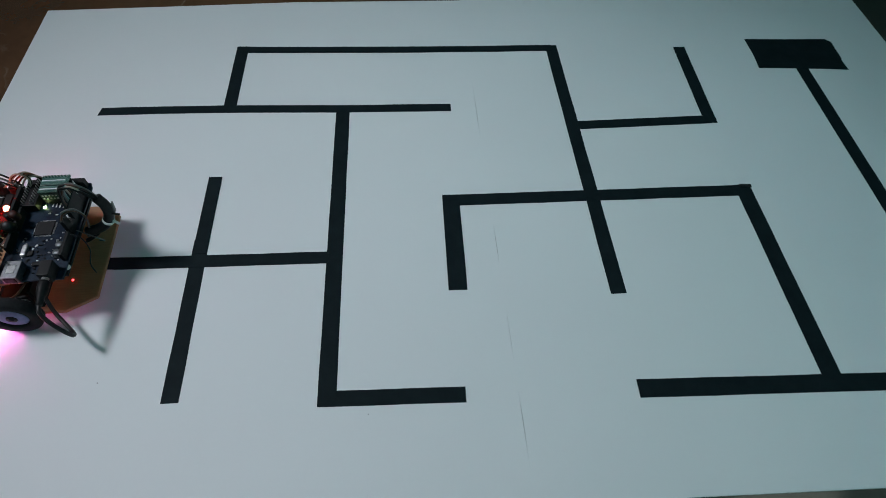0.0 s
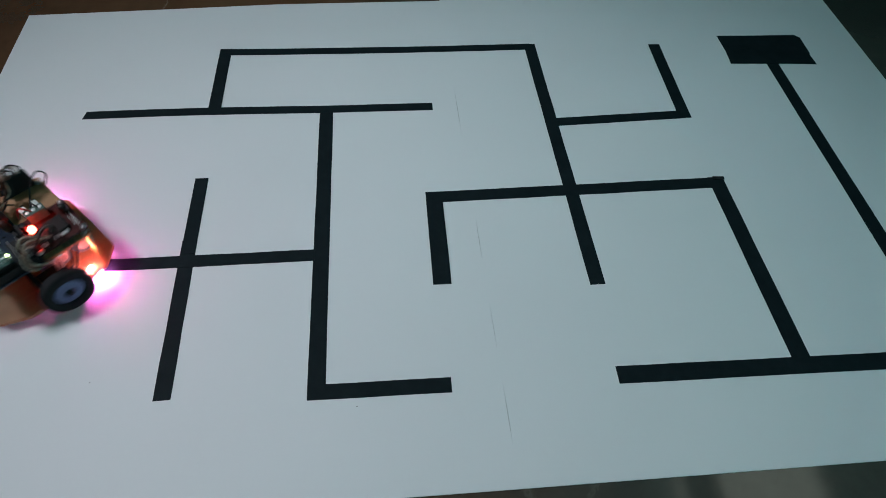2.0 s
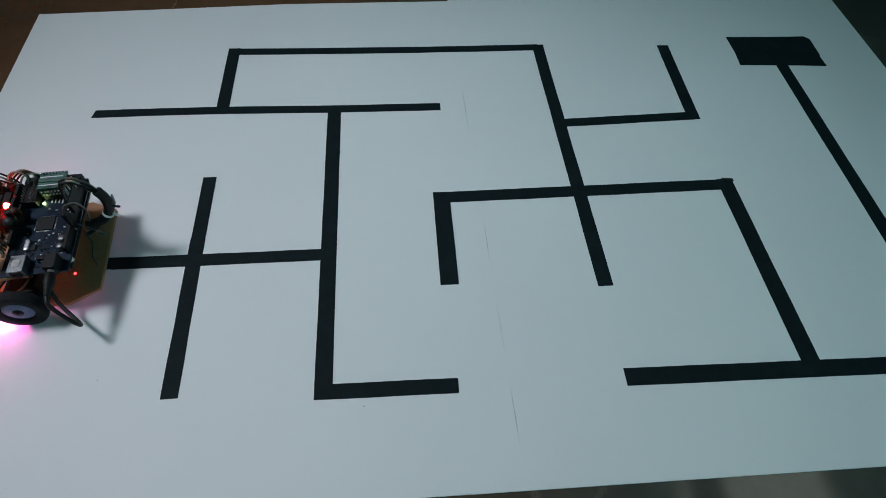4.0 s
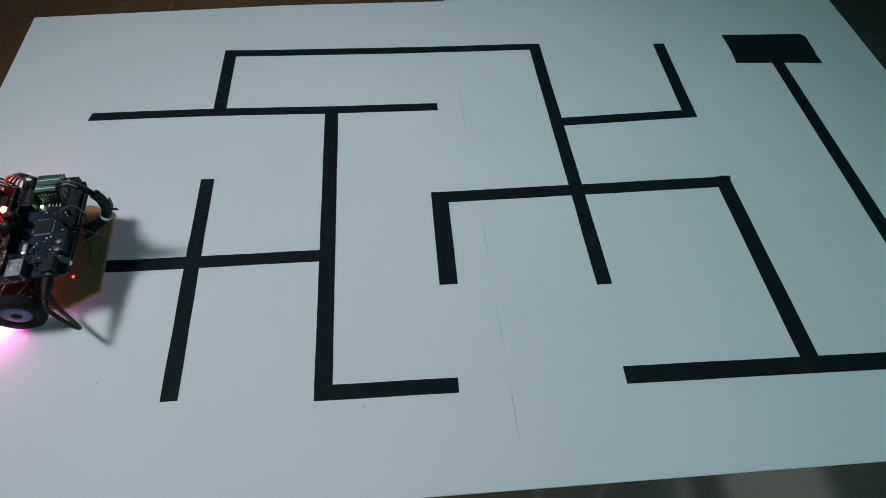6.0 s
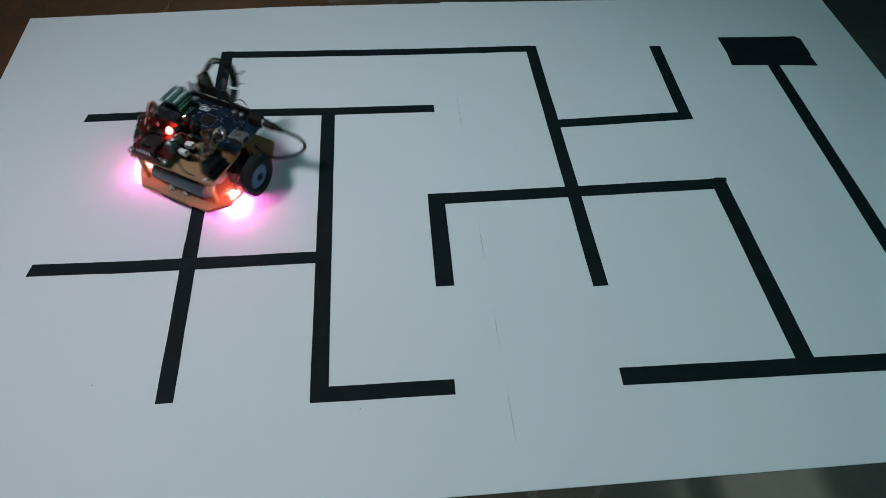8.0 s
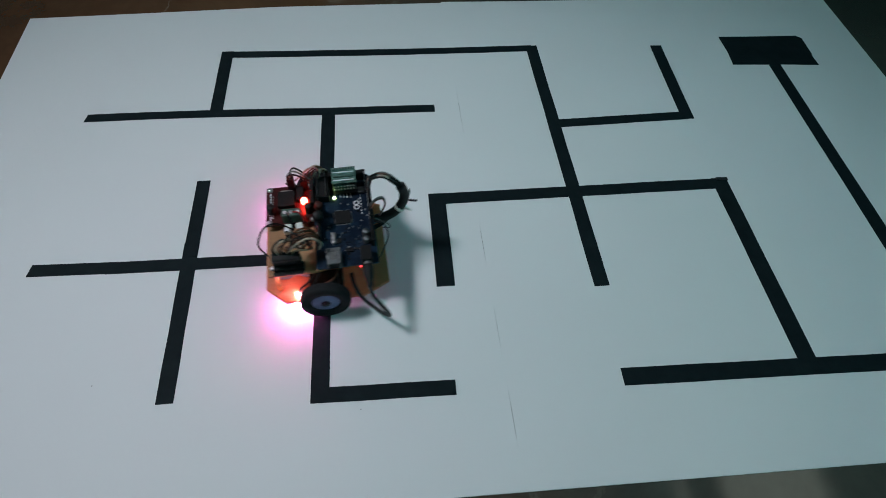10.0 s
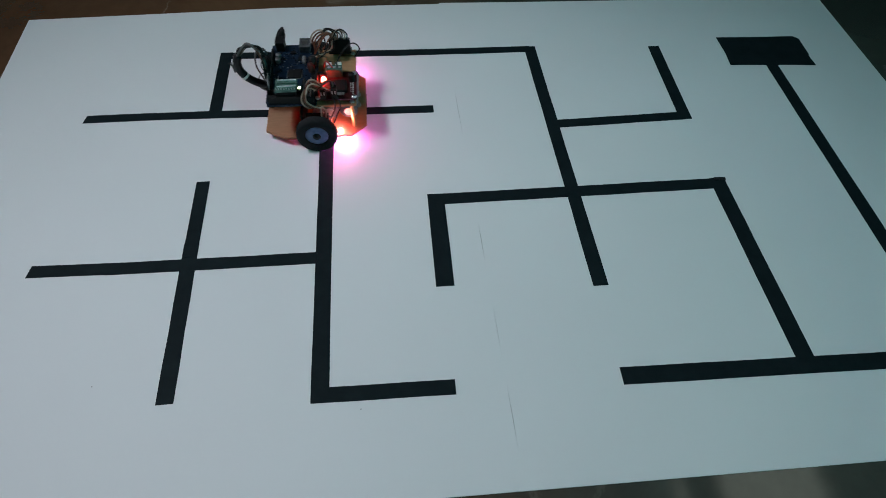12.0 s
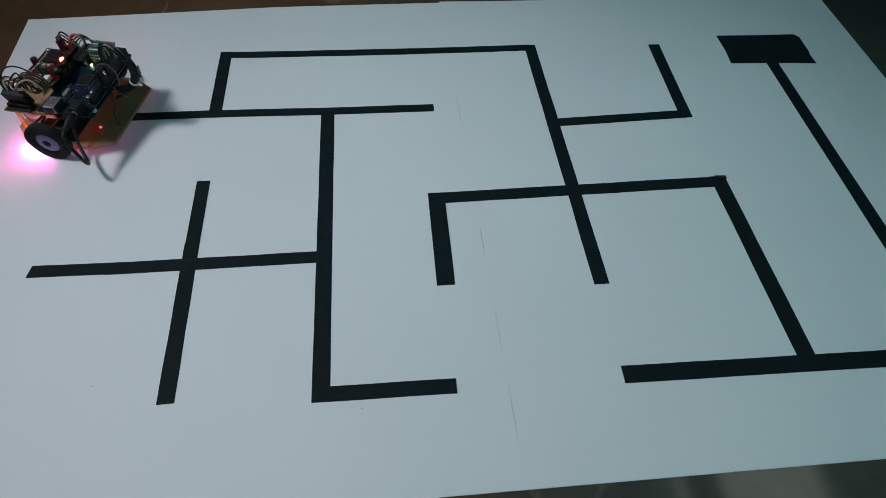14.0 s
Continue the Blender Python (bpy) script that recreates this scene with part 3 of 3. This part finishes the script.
def breakout():
    """A small teal board standing on pins at the left end of the controller."""
    z = 0.0645
    bm = boxed((0.0260, 0.0372, z), (0.0215, 0.0190, 0.0016))
    b = part("breakout_board", bm, PCB_TEAL, robot, "small teal breakout board with pale stripes")
    for i, y in enumerate((0.0305, 0.0352, 0.0400)):
        part("socket_strip", boxed((0.0255, y, z + 0.0013), (0.0185, 0.0012, 0.0012), 0.0002), SILK if i != 1 else TERMINAL, b)
    part("pin_row", pin_row(bmesh.new(), 0.0170, 0.0445, 0.0350, 0.0445, 8, 0.058, z + 0.003), SOLDER, b)
    part("socket_strip", boxed((0.0260, 0.0445, 0.0608), (0.0200, 0.0028, 0.0060), 0.0003), BLACK, b)
    part("pin_base", boxed((0.0260, 0.0300, 0.0573), (0.0200, 0.0050, 0.0130), 0.0003), BLACK, b)
    bm = bmesh.new()
    for i in range(7):
        for up in (0.0615, 0.0580):
            box(bm, (0.0178 + 0.0027 * i, 0.0273, up), (0.0011, 0.0008, 0.0011))
    part("pin_strip", bm, SILK, b, "two rows of bright pin heads")
    part("strip_body", boxed((0.0260, 0.0280, 0.0597), (0.0205, 0.0012, 0.0075), 0.0002), TERMINAL, b)
    part("pin_row", pin_row(bmesh.new(), 0.0440, 0.0240, 0.0440, 0.0345, 5, 0.058, 0.0700, 0.0004), SOLDER, b, "five bare header pins")


def motor_driver():
    """The red driver board on the left tail corner of the upper deck."""
    z = 0.0505
    b = part("motor_driver", boxed((-0.0225, 0.0215, z - 0.0008), (0.0430, 0.0430, 0.0016)), PCB_RED, robot, "red motor driver circuit board")
    chip = part("power_chip", boxed((-0.0262, 0.0260, z + 0.0020), (0.0150, 0.0170, 0.0040), 0.0006), BLACK, b, "flat black power chip")
    part("chip_tab", boxed((-0.0262, 0.0360, z + 0.0008), (0.0100, 0.0030, 0.0014), 0.0003), SOLDER, chip)
    part("driver_chip", boxed((-0.0140, 0.0300, z + 0.0025), (0.0060, 0.0150, 0.0050), 0.0004), BLACK, b)
    for x, y, sx, sy, n in ((-0.0213, 0.0048, 0.0160, 0.0080, 3),):
        t = part("screw_terminal", boxed((x, y, z + 0.0050), (sx, sy, 0.0100), 0.0005), TERMINAL, b, "green screw terminal block")
        for i in range(n):
            part("terminal_screw", lathe(bmesh.new(), [(0.0018, 0.0001), (0.0018, 0.0004), (0.0012, 0.0006), (0, 0.0003)], pose(x + sx * ((i + 0.5) / n - 0.5), y, z + 0.0100), 12), SOLDER, t)
    for x, y in ((-0.0390, 0.0145), (-0.0070, 0.0120)):
        part("capacitor", lathe(bmesh.new(), [(0.0034, 0), (0.0034, 0.0080), (0.0030, 0.0086), (0, 0.0086)], pose(x, y, z), 20), BLACK, b, "", True)
    bm = bmesh.new()
    for i in range(11):
        box(bm, (-0.0402, 0.0060 + 0.0029 * i, z + 0.0001), (0.0009, 0.0019, 0.0002))
    for i in range(9):
        box(bm, (-0.0380, 0.0080 + 0.0030 * i, z + 0.0001), (0.0004, 0.0017, 0.0002))
    part("printed_mark", bm, SILK, b, "white printed marks")
    for x, y in ((-0.0412, 0.0025), (-0.0412, 0.0405), (-0.0040, 0.0025), (-0.0040, 0.0405)):
        part("screw", lathe(bmesh.new(), [(0, 0.0018), (0.0014, 0.0016), (0.0028, 0.0006), (0.0028, 0)], pose(x, y, z), 16), GREY_METAL, b, "steel screw head", True)
    bm = lathe(bmesh.new(), [(0.0029, 0), (0.0029, 0.0030), (0.0020, 0.0050), (0, 0.0058)], pose(-0.0103, 0.0192, 0.0543), 20)
    part("driver_light", bm, LED_RED, b, "bright red power light", True)
    part("light_leg", pin_row(bmesh.new(), -0.0103, 0.0180, -0.0103, 0.0194, 2, z, 0.0548), SOLDER, b)
    for y in (0.0120, 0.0260):
        part("jumper_plug", boxed((-0.0010 - 0.002, y + 0.006, z + 0.0060), (0.0028, 0.0130, 0.0120), 0.0003), BLACK, b, "black jumper plug row")


def loose_parts():
    """Plugs, sockets and wiring on top of the upper deck."""
    for x, y, r in ((-0.0152, -0.0074, 8), (-0.0250, -0.0078, -5)):
        plug = part("white_plug", boxed((x, y, 0.0528), (0.0056, 0.0086, 0.0050), 0.0007, (0, 0, r)), WHITE_NYLON, robot, "white two-pin wire plug")
        part("plug_base", boxed((x, y, 0.0472), (0.0048, 0.0076, 0.0062), 0.0004, (0, 0, r)), BLACK, plug, "black header under the plug")
        part("plug_slot", boxed((x - 0.001, y - 0.0042, 0.0553), (0.0030, 0.0012, 0.0006)), BLACK, plug)
    bm = boxed((-0.0255, -0.0430, 0.0470), (0.0250, 0.0060, 0.0060), 0.0005)
    box(bm, (-0.0262, -0.0402, 0.0548), (0.0230, 0.0074, 0.0160), 0.0014, (14, 0, 0))
    sock = part("cable_socket", bm, BLACK, robot, "black flat cable socket")
    bm = boxed((-0.0262, -0.0475, 0.0452), (0.0250, 0.0030, 0.0020), 0.0003)
    part("socket_pins", bm, BLACK, sock)
    # flat cable: from the socket it arches over to the controller
    mats = (WIRE_BLACK, WIRE_WHITE, WIRE_BROWN, WIRE_BLACK, WIRE_ORANGE, WIRE_BLACK)
    rng = random.Random(9)
    for i, mat in enumerate(mats):
        x = -0.0340 + 0.0025 * i
        w = rng.uniform(-0.004, 0.004)
        wire(robot, [(x, -0.0405, 0.0610), (x - 0.001, -0.0395, 0.0700), (x + 0.006 + w, -0.0370 + w, 0.0775 + w), (x + 0.013 + w, -0.0340 - w, 0.0720 + w), (x + 0.015, -0.0300 + w, 0.0570), (0.0010, -0.0205 + 0.0032 * i, 0.0570)], 0.0008, mat, "ribbon_wire")
    wire(robot, [(-0.0220, -0.0405, 0.0610), (-0.0170, -0.0420, 0.0680), (-0.0060, -0.0390, 0.0640), (-0.0040, -0.0280, 0.0560), (-0.0130, -0.0220, 0.0520)], 0.0008, WIRE_YELLOW, "signal_wire")
    wire(robot, [(-0.0420, -0.0300, 0.0470), (-0.0480, -0.0270, 0.0600), (-0.0420, -0.0200, 0.0720), (-0.0320, -0.0130, 0.0690), (-0.0205, -0.0080, 0.0520)], 0.0007, WIRE_BLACK, "signal_wire")
    wire(robot, [(-0.0200, 0.0055, 0.0600), (-0.0130, -0.0010, 0.0640), (-0.0085, -0.0050, 0.0510)], 0.0008, WIRE_RED, "signal_wire")
    wire(robot, [(-0.0255, 0.0055, 0.0600), (-0.0230, -0.0010, 0.0620), (-0.0205, -0.0050, 0.0510)], 0.0008, WIRE_BLACK, "signal_wire")
    # left motor leads: loops beside the driver board
    for i, mat in enumerate((WIRE_WHITE, WIRE_BROWN, WIRE_ORANGE, WIRE_WHITE)):
        o = 0.0016 * i
        wire(robot, [(-0.0030 - o * 3, 0.0405, 0.0600), (0.0020 - o, 0.0440, 0.0660 + o), (0.0085 - o, 0.0480, 0.0640 + o), (0.0110 - o, 0.0510, 0.0550), (0.0060 - o * 2, 0.0515, 0.0470), (-0.0040 - o, 0.0495, 0.0460), (-0.0110 + o, 0.0470, 0.0400), (-0.0100 + o, 0.0450, 0.0280)], 0.0008, mat, "motor_wire")
    wire(robot, [(-0.0240, 0.0420, 0.0545), (-0.0270, 0.0500, 0.0470), (-0.0230, 0.0520, 0.0380), (-0.0180, 0.0490, 0.0240)], 0.0009, WIRE_BLACK, "motor_wire")
    wire(robot, [(-0.0200, 0.0420, 0.0545), (-0.0215, 0.0505, 0.0460), (-0.0165, 0.0530, 0.0350), (-0.0140, 0.0490, 0.0240)], 0.0009, WIRE_BLACK, "motor_wire")
    # right motor leads
    wire(robot, [(-0.0050, -0.0460, 0.0400), (-0.0120, -0.0520, 0.0350), (-0.0190, -0.0535, 0.0290), (-0.0230, -0.0530, 0.0180)], 0.0010, WIRE_BLACK, "motor_wire")
    wire(robot, [(-0.0020, -0.0470, 0.0400), (-0.0080, -0.0530, 0.0330), (-0.0150, -0.0545, 0.0260), (-0.0180, -0.0530, 0.0190)], 0.0010, WIRE_BLACK, "motor_wire")
    wire(robot, [(0.0140, -0.0440, 0.0400), (0.0100, -0.0520, 0.0380), (0.0020, -0.0530, 0.0320), (-0.0070, -0.0500, 0.0260)], 0.0009, WIRE_BROWN, "motor_wire")
    # jumper plugs beside the driver and their small arches
    for x, y, h in ((-0.0212, 0.0405, 0.0145), (-0.0098, 0.0400, 0.0115)):
        plug = part("jumper_plug", boxed((x, y, 0.0505 + h / 2), (0.0060, 0.0060, h), 0.0004), BLACK, robot, "black jumper plug pair")
        for k in (-1, 1):
            part("contact_slot", boxed((x + 0.0015 * k, y + 0.0030, 0.0505 + h * 0.6), (0.0010, 0.0005, 0.0040)), SOLDER, plug)
    for i, mat in enumerate((WIRE_BLACK, WIRE_GREY, WIRE_BLACK)):
        o = 0.0014 * (i - 1)
        wire(robot, [(-0.0212 + o, 0.0405 + o, 0.0645), (-0.0205 + o, 0.0410 + o, 0.0705 + o), (-0.0150, 0.0410 + 2 * o, 0.0710 + o), (-0.0060, 0.0400 + 2 * o, 0.0630), (-0.0015, 0.0390 + o, 0.0570)], 0.0008, mat, "jumper_wire")
    for i, mat in enumerate((WIRE_WHITE, WIRE_BROWN)):
        o = 0.0014 * i
        wire(robot, [(-0.0098, 0.0400 + o, 0.0618), (-0.0078, 0.0410 + o, 0.0700 - o), (0.0000, 0.0415 + o, 0.0745 - o), (0.0052, 0.0420 + o, 0.0680 - o), (0.0030, 0.0420 + o, 0.0590)], 0.0008, mat, "jumper_wire")
    # sleeved joints standing between the two boards, and the tall brown arch beside them
    for p0, p1, r, mat, look_of in (((0.0015, 0.0085, 0.0575), (0.0030, 0.0050, 0.0670), 0.0034, SLEEVE_RED, "dark red sleeved wire joint"), ((0.0010, -0.0020, 0.0575), (0.0015, -0.0070, 0.0670), 0.0044, WIRE_BLACK, "black sleeved wire joint")):
        joint = part("sleeved_joint", rod(bmesh.new(), p0, p1, r, 18, 0.35), mat, robot, look_of, True)
        part("joint_collar", rod(bmesh.new(), (p0[0], p0[1], 0.0560), p0, r * 0.7, 12), BLACK, joint)
    for i, mat in enumerate((WIRE_ORANGE, WIRE_BROWN, WIRE_ORANGE, WIRE_BROWN, WIRE_WHITE)):
        o = 0.0022 * (i - 2)
        wire(robot, [(0.0005, -0.0290 - o * 1.5, 0.0575), (-0.0010 + o, -0.0290 - o * 1.8, 0.0680), (-0.0070 + o / 2, -0.0310 - o * 1.5, 0.0750 + o / 3), (-0.0160, -0.0345 - o, 0.0745 - o / 2), (-0.0225 - o / 2, -0.0385 - o / 2, 0.0640)], 0.0009, mat, "ribbon_wire")
    # power lead: the plug in the jack, the cable looping out and back under the upper deck
    bm = rod(bmesh.new(), (0.0388, -0.0515, 0.0552), (0.0388, -0.0550, 0.0552), 0.0027, 16)
    lead = part("power_plug", bm, GREY_METAL, robot, "bright plug sleeve")
    bm = lathe(bmesh.new(), [(0, 0), (0.0036, 0.0002), (0.0042, 0.0012), (0.0042, 0.0080), (0.0037, 0.0110), (0.0029, 0.0135), (0.0024, 0.0190), (0.0018, 0.0205), (0, 0.0205)], Matrix.Translation((0.0388, -0.0548, 0.0552)) @ pose(0, 0, 0, 97, 0, 0), 20)
    part("plug_grip", bm, BLACK, lead, "black moulded plug grip", True)
    wire(robot, [(0.0388, -0.0745, 0.0528), (0.0405, -0.0812, 0.0505), (0.0465, -0.0862, 0.0410), (0.0520, -0.0872, 0.0265), (0.0490, -0.0815, 0.0165), (0.0400, -0.0720, 0.0145), (0.0300, -0.0615, 0.0180), (0.0255, -0.0540, 0.0260), (0.0240, -0.0480, 0.0350)], 0.0017, WIRE_BLACK, "power_cable", "black power cable in a loop")


def front_loom():
    """Jumper wires gathered from the front sockets into an arch that dives under the nose."""
    rng = random.Random(21)
    for y, n in ((0.0140, 8), (-0.0060, 3)):
        plug = part("plug_block", boxed((0.0465, y, 0.0640), (0.0030, 0.0026 * n, 0.0140), 0.0003), BLACK, robot, "black jumper plug block")
        part("plug_edge", boxed((0.0448, y, 0.0590), (0.0006, 0.0024 * n, 0.0010)), SOLDER, plug)
    mats = (WIRE_BLACK, WIRE_BROWN, WIRE_BLACK, WIRE_GREY, WIRE_TEAL, WIRE_BLACK, WIRE_WHITE, WIRE_BROWN, WIRE_BLACK)
    for i, mat in enumerate(mats):
        y = 0.0140 + 0.0023 * (i - 4)
        a, b = rng.uniform(-0.0022, 0.0022), rng.uniform(-0.0022, 0.0022)
        wire(robot, [(0.0465, y, 0.0705), (0.0472, y * 0.8 + 0.002, 0.0790), (0.0510 + a, 0.0105 + a, 0.0895 + b), (0.0600 + a, 0.0085 + b, 0.0925 + a), (0.0700 + b, 0.0070 + a, 0.0850 + b), (0.0755 + a / 2, 0.0060 + b / 2, 0.0730), (0.0758 + b / 3, 0.0055 + a / 3, 0.0620), (0.0718, 0.0042 + a, 0.0510), (0.0640, 0.0035 + b, 0.0430), (0.0560, 0.0040 + 2 * a, 0.0370), (0.0470, 0.0040 + 3 * a, 0.0330)], 0.0009, mat, "loom_wire")
    for i, mat in enumerate((WIRE_GREY, WIRE_BROWN)):
        wire(robot, [(0.0465, -0.0060 - 0.0026 * i, 0.0705), (0.0500, -0.0060, 0.0780 - 0.002 * i), (0.0570, -0.0020, 0.0760 - 0.002 * i), (0.0590, 0.0010, 0.0620), (0.0540, 0.0030, 0.0460)], 0.0008, mat, "loom_wire")
    bm = lathe(bmesh.new(), [(0.0041, -0.0012), (0.0048, -0.0012), (0.0048, 0.0012), (0.0041, 0.0012), (0.0041, -0.0012)], Matrix.Translation((0.0722, 0.0045, 0.0525)) @ pose(0, 0, 0, 0, 30, 0), 18)
    box(bm, (0.0790, 0.0015, 0.0530), (0.0070, 0.0022, 0.0007), 0, (0, 12, -30))
    part("cable_tie", bm, WHITE_NYLON, robot, "white nylon cable tie")
    sleeve = part("loom_sleeve", tube(bmesh.new(), [(0.0735, 0.0064, 0.0790), (0.0762, 0.0060, 0.0700), (0.0752, 0.0052, 0.0590), (0.0690, 0.0043, 0.0490), (0.0600, 0.0040, 0.0425), (0.0500, 0.0040, 0.0395)], 0.0042, 14), WIRE_BLACK, robot, "black wrap round the wire bundle", True)
    part("sleeve_tail", boxed((0.0835, 0.0010, 0.0640), (0.0080, 0.0018, 0.0012), 0.0003, (0, -14, -25)), WIRE_BLACK, sleeve)
    part("sleeve_fold", boxed((0.0808, 0.0075, 0.0655), (0.0012, 0.0030, 0.0110), 0.0003, (0, 8, 0)), WIRE_GREY, sleeve)
    wire(robot, [(0.0480, -0.0120, 0.0570), (0.0560, -0.0150, 0.0560), (0.0590, -0.0190, 0.0440), (0.0540, -0.0230, 0.0300), (0.0500, -0.0200, 0.0120)], 0.0005, WIRE_BLACK, "signal_wire")
    wire(robot, [(0.0480, -0.0040, 0.0520), (0.0600, -0.0060, 0.0440), (0.0620, -0.0020, 0.0330), (0.0560, 0.0010, 0.0300)], 0.0005, WIRE_GREY, "signal_wire")


decks()
motors()
under_lights()
controller()
breakout()
motor_driver()
loose_parts()
front_loom()
wheel_left, wheel_right = wheel(1), wheel(-1)

# ---- where the robot goes: seconds, x, y, heading ----
DRIVE = [
    (0.0, -0.2479, 0.1404, 2.9), (0.5, -0.2493, 0.1390, 2.8), (1.0, -0.2478, 0.1402, 2.9), (1.1, -0.2480, 0.1409, 1.1),
    (1.2, -0.2476, 0.1433, -35.7), (1.3, -0.2448, 0.1443, -68.5), (1.4, -0.2455, 0.1448, -98.3), (1.5, -0.2466, 0.1451, -126.9),
    (1.6, -0.2475, 0.1426, -163.3), (1.7, -0.2479, 0.1409, -187.5), (1.8, -0.2478, 0.1412, -196.7), (1.9, -0.2467, 0.1445, -168.8),
    (2.0, -0.2452, 0.1469, -136.0), (2.1, -0.2454, 0.1463, -107.1), (2.2, -0.2456, 0.1453, -83.3), (2.3, -0.2469, 0.1443, -53.5),
    (2.4, -0.2487, 0.1434, -19.6), (2.5, -0.2498, 0.1425, 17.2), (2.6, -0.2500, 0.1429, 44.8), (2.7, -0.2500, 0.1429, 72.7),
    (2.8, -0.2475, 0.1431, 107.1), (2.9, -0.2455, 0.1432, 141.8), (3.0, -0.2442, 0.1429, 162.9), (3.1, -0.2425, 0.1425, 149.2),
    (3.2, -0.2416, 0.1426, 116.3), (3.3, -0.2431, 0.1433, 78.8), (3.4, -0.2452, 0.1441, 41.6), (3.5, -0.2467, 0.1451, 14.4),
    (3.6, -0.2473, 0.1459, 5.1), (5.5, -0.2473, 0.1459, 5.1), (6.3, -0.2473, 0.1459, 5.1), (6.4, -0.2409, 0.1457, 3.5),
    (6.5, -0.2265, 0.1457, 2.0), (6.6, -0.2038, 0.1464, 1.7), (6.8, -0.1575, 0.1470, 1.5), (6.9, -0.1385, 0.1453, 3.2),
    (7.0, -0.1203, 0.1439, 5.8), (7.1, -0.1161, 0.1437, 35.1), (7.2, -0.1145, 0.1437, 64.8), (7.3, -0.1151, 0.1445, 90.5),
    (7.4, -0.1167, 0.1546, 96.7), (7.5, -0.1172, 0.1732, 97.2), (7.7, -0.1180, 0.2140, 94.4), (7.8, -0.1177, 0.2327, 92.2),
    (7.9, -0.1163, 0.2504, 85.9), (8.0, -0.1150, 0.2570, 61.8), (8.1, -0.1145, 0.2604, 27.7), (8.2, -0.1144, 0.2619, -7.9),
    (8.3, -0.1150, 0.2622, -42.1), (8.4, -0.1160, 0.2621, -72.1), (8.5, -0.1165, 0.2600, -90.0), (8.6, -0.1168, 0.2450, -93.0),
    (9.0, -0.1170, 0.1620, -91.0), (9.1, -0.1165, 0.1480, -86.0), (9.2, -0.1160, 0.1450, -55.0), (9.3, -0.1155, 0.1448, -22.0),
    (9.4, -0.1130, 0.1447, 0.0), (9.5, -0.0960, 0.1446, 3.4), (9.9, -0.0120, 0.1445, 3.1), (10.0, 0.0070, 0.1445, 4.6),
    (10.1, 0.0160, 0.1450, 19.0), (10.2, 0.0180, 0.1470, 49.5), (10.3, 0.0185, 0.1483, 79.5), (10.4, 0.0193, 0.1490, 103.0),
    (10.5, 0.0195, 0.1501, 116.3), (10.6, 0.0184, 0.1515, 111.3), (10.7, 0.0152, 0.1610, 103.7), (10.8, 0.0115, 0.1780, 96.0),
    (11.0, 0.0066, 0.2188, 90.8), (11.5, 0.0056, 0.3210, 90.1), (11.6, 0.0053, 0.3389, 93.1), (11.7, 0.0051, 0.3424, 119.9),
    (11.8, 0.0043, 0.3434, 149.4), (11.9, 0.0022, 0.3460, 172.5), (12.0, -0.0030, 0.3469, 180.3), (12.5, -0.1008, 0.3503, 178.9),
    (13.0, -0.1976, 0.3513, 181.9), (13.2, -0.2383, 0.3504, 183.4), (13.3, -0.2577, 0.3496, 180.9), (13.4, -0.2680, 0.3480, 152.4),
    (13.5, -0.2719, 0.3467, 117.3), (13.6, -0.2733, 0.3469, 80.3), (13.7, -0.2728, 0.3472, 44.2), (13.8, -0.2683, 0.3471, 13.2),
    (13.9, -0.2603, 0.3471, -7.4), (14.0, -0.2577, 0.3472, -12.6),
]


def eased(t):
    """Place and heading at t, by a curve that never overshoots its rows."""
    k = max(0, min(len(DRIVE) - 2, next((i for i, r in enumerate(DRIVE) if r[0] > t), len(DRIVE)) - 1))
    a, b = DRIVE[k], DRIVE[k + 1]
    h = b[0] - a[0]
    u = max(0.0, min(1.0, (t - a[0]) / h))
    out = []
    for c in (1, 2, 3):
        def slope(i):
            if i <= 0 or i >= len(DRIVE) - 1:
                return 0.0
            p = (DRIVE[i][c] - DRIVE[i - 1][c]) / (DRIVE[i][0] - DRIVE[i - 1][0])
            q = (DRIVE[i + 1][c] - DRIVE[i][c]) / (DRIVE[i + 1][0] - DRIVE[i][0])
            return 0.0 if p * q <= 0 else 2 * p * q / (p + q)
        s0, s1 = slope(k), slope(k + 1)
        out.append(a[c] * (1 + 2 * u) * (1 - u) ** 2 + h * s0 * u * (1 - u) ** 2 + b[c] * u * u * (3 - 2 * u) - h * s1 * u * u * (1 - u))
    return out


def motions():
    steps = 420
    times = [14.0 * i / steps for i in range(steps + 1)]
    way = [eased(t) for t in times]
    walk(robot, [(t, pose(x, y, 0, 0, 0, a)) for t, (x, y, a) in zip(times, way)])
    # the wheels roll without slipping
    for ob, s in ((wheel_left, 1), (wheel_right, -1)):
        spun, rows = 0.0, []
        for i, (t, (x, y, a)) in enumerate(zip(times, way)):
            if i:
                x0, y0, a0 = way[i - 1]
                mean = radians((a + a0) / 2)
                ahead = (x - x0) * math.cos(mean) + (y - y0) * math.sin(mean)
                spun += math.degrees((ahead - s * TRACK * radians(a - a0)) / RADIUS)
            rows.append((t, pose(0, s * TRACK, RADIUS, 0, spun, 0)))
        walk(ob, rows)


motions()
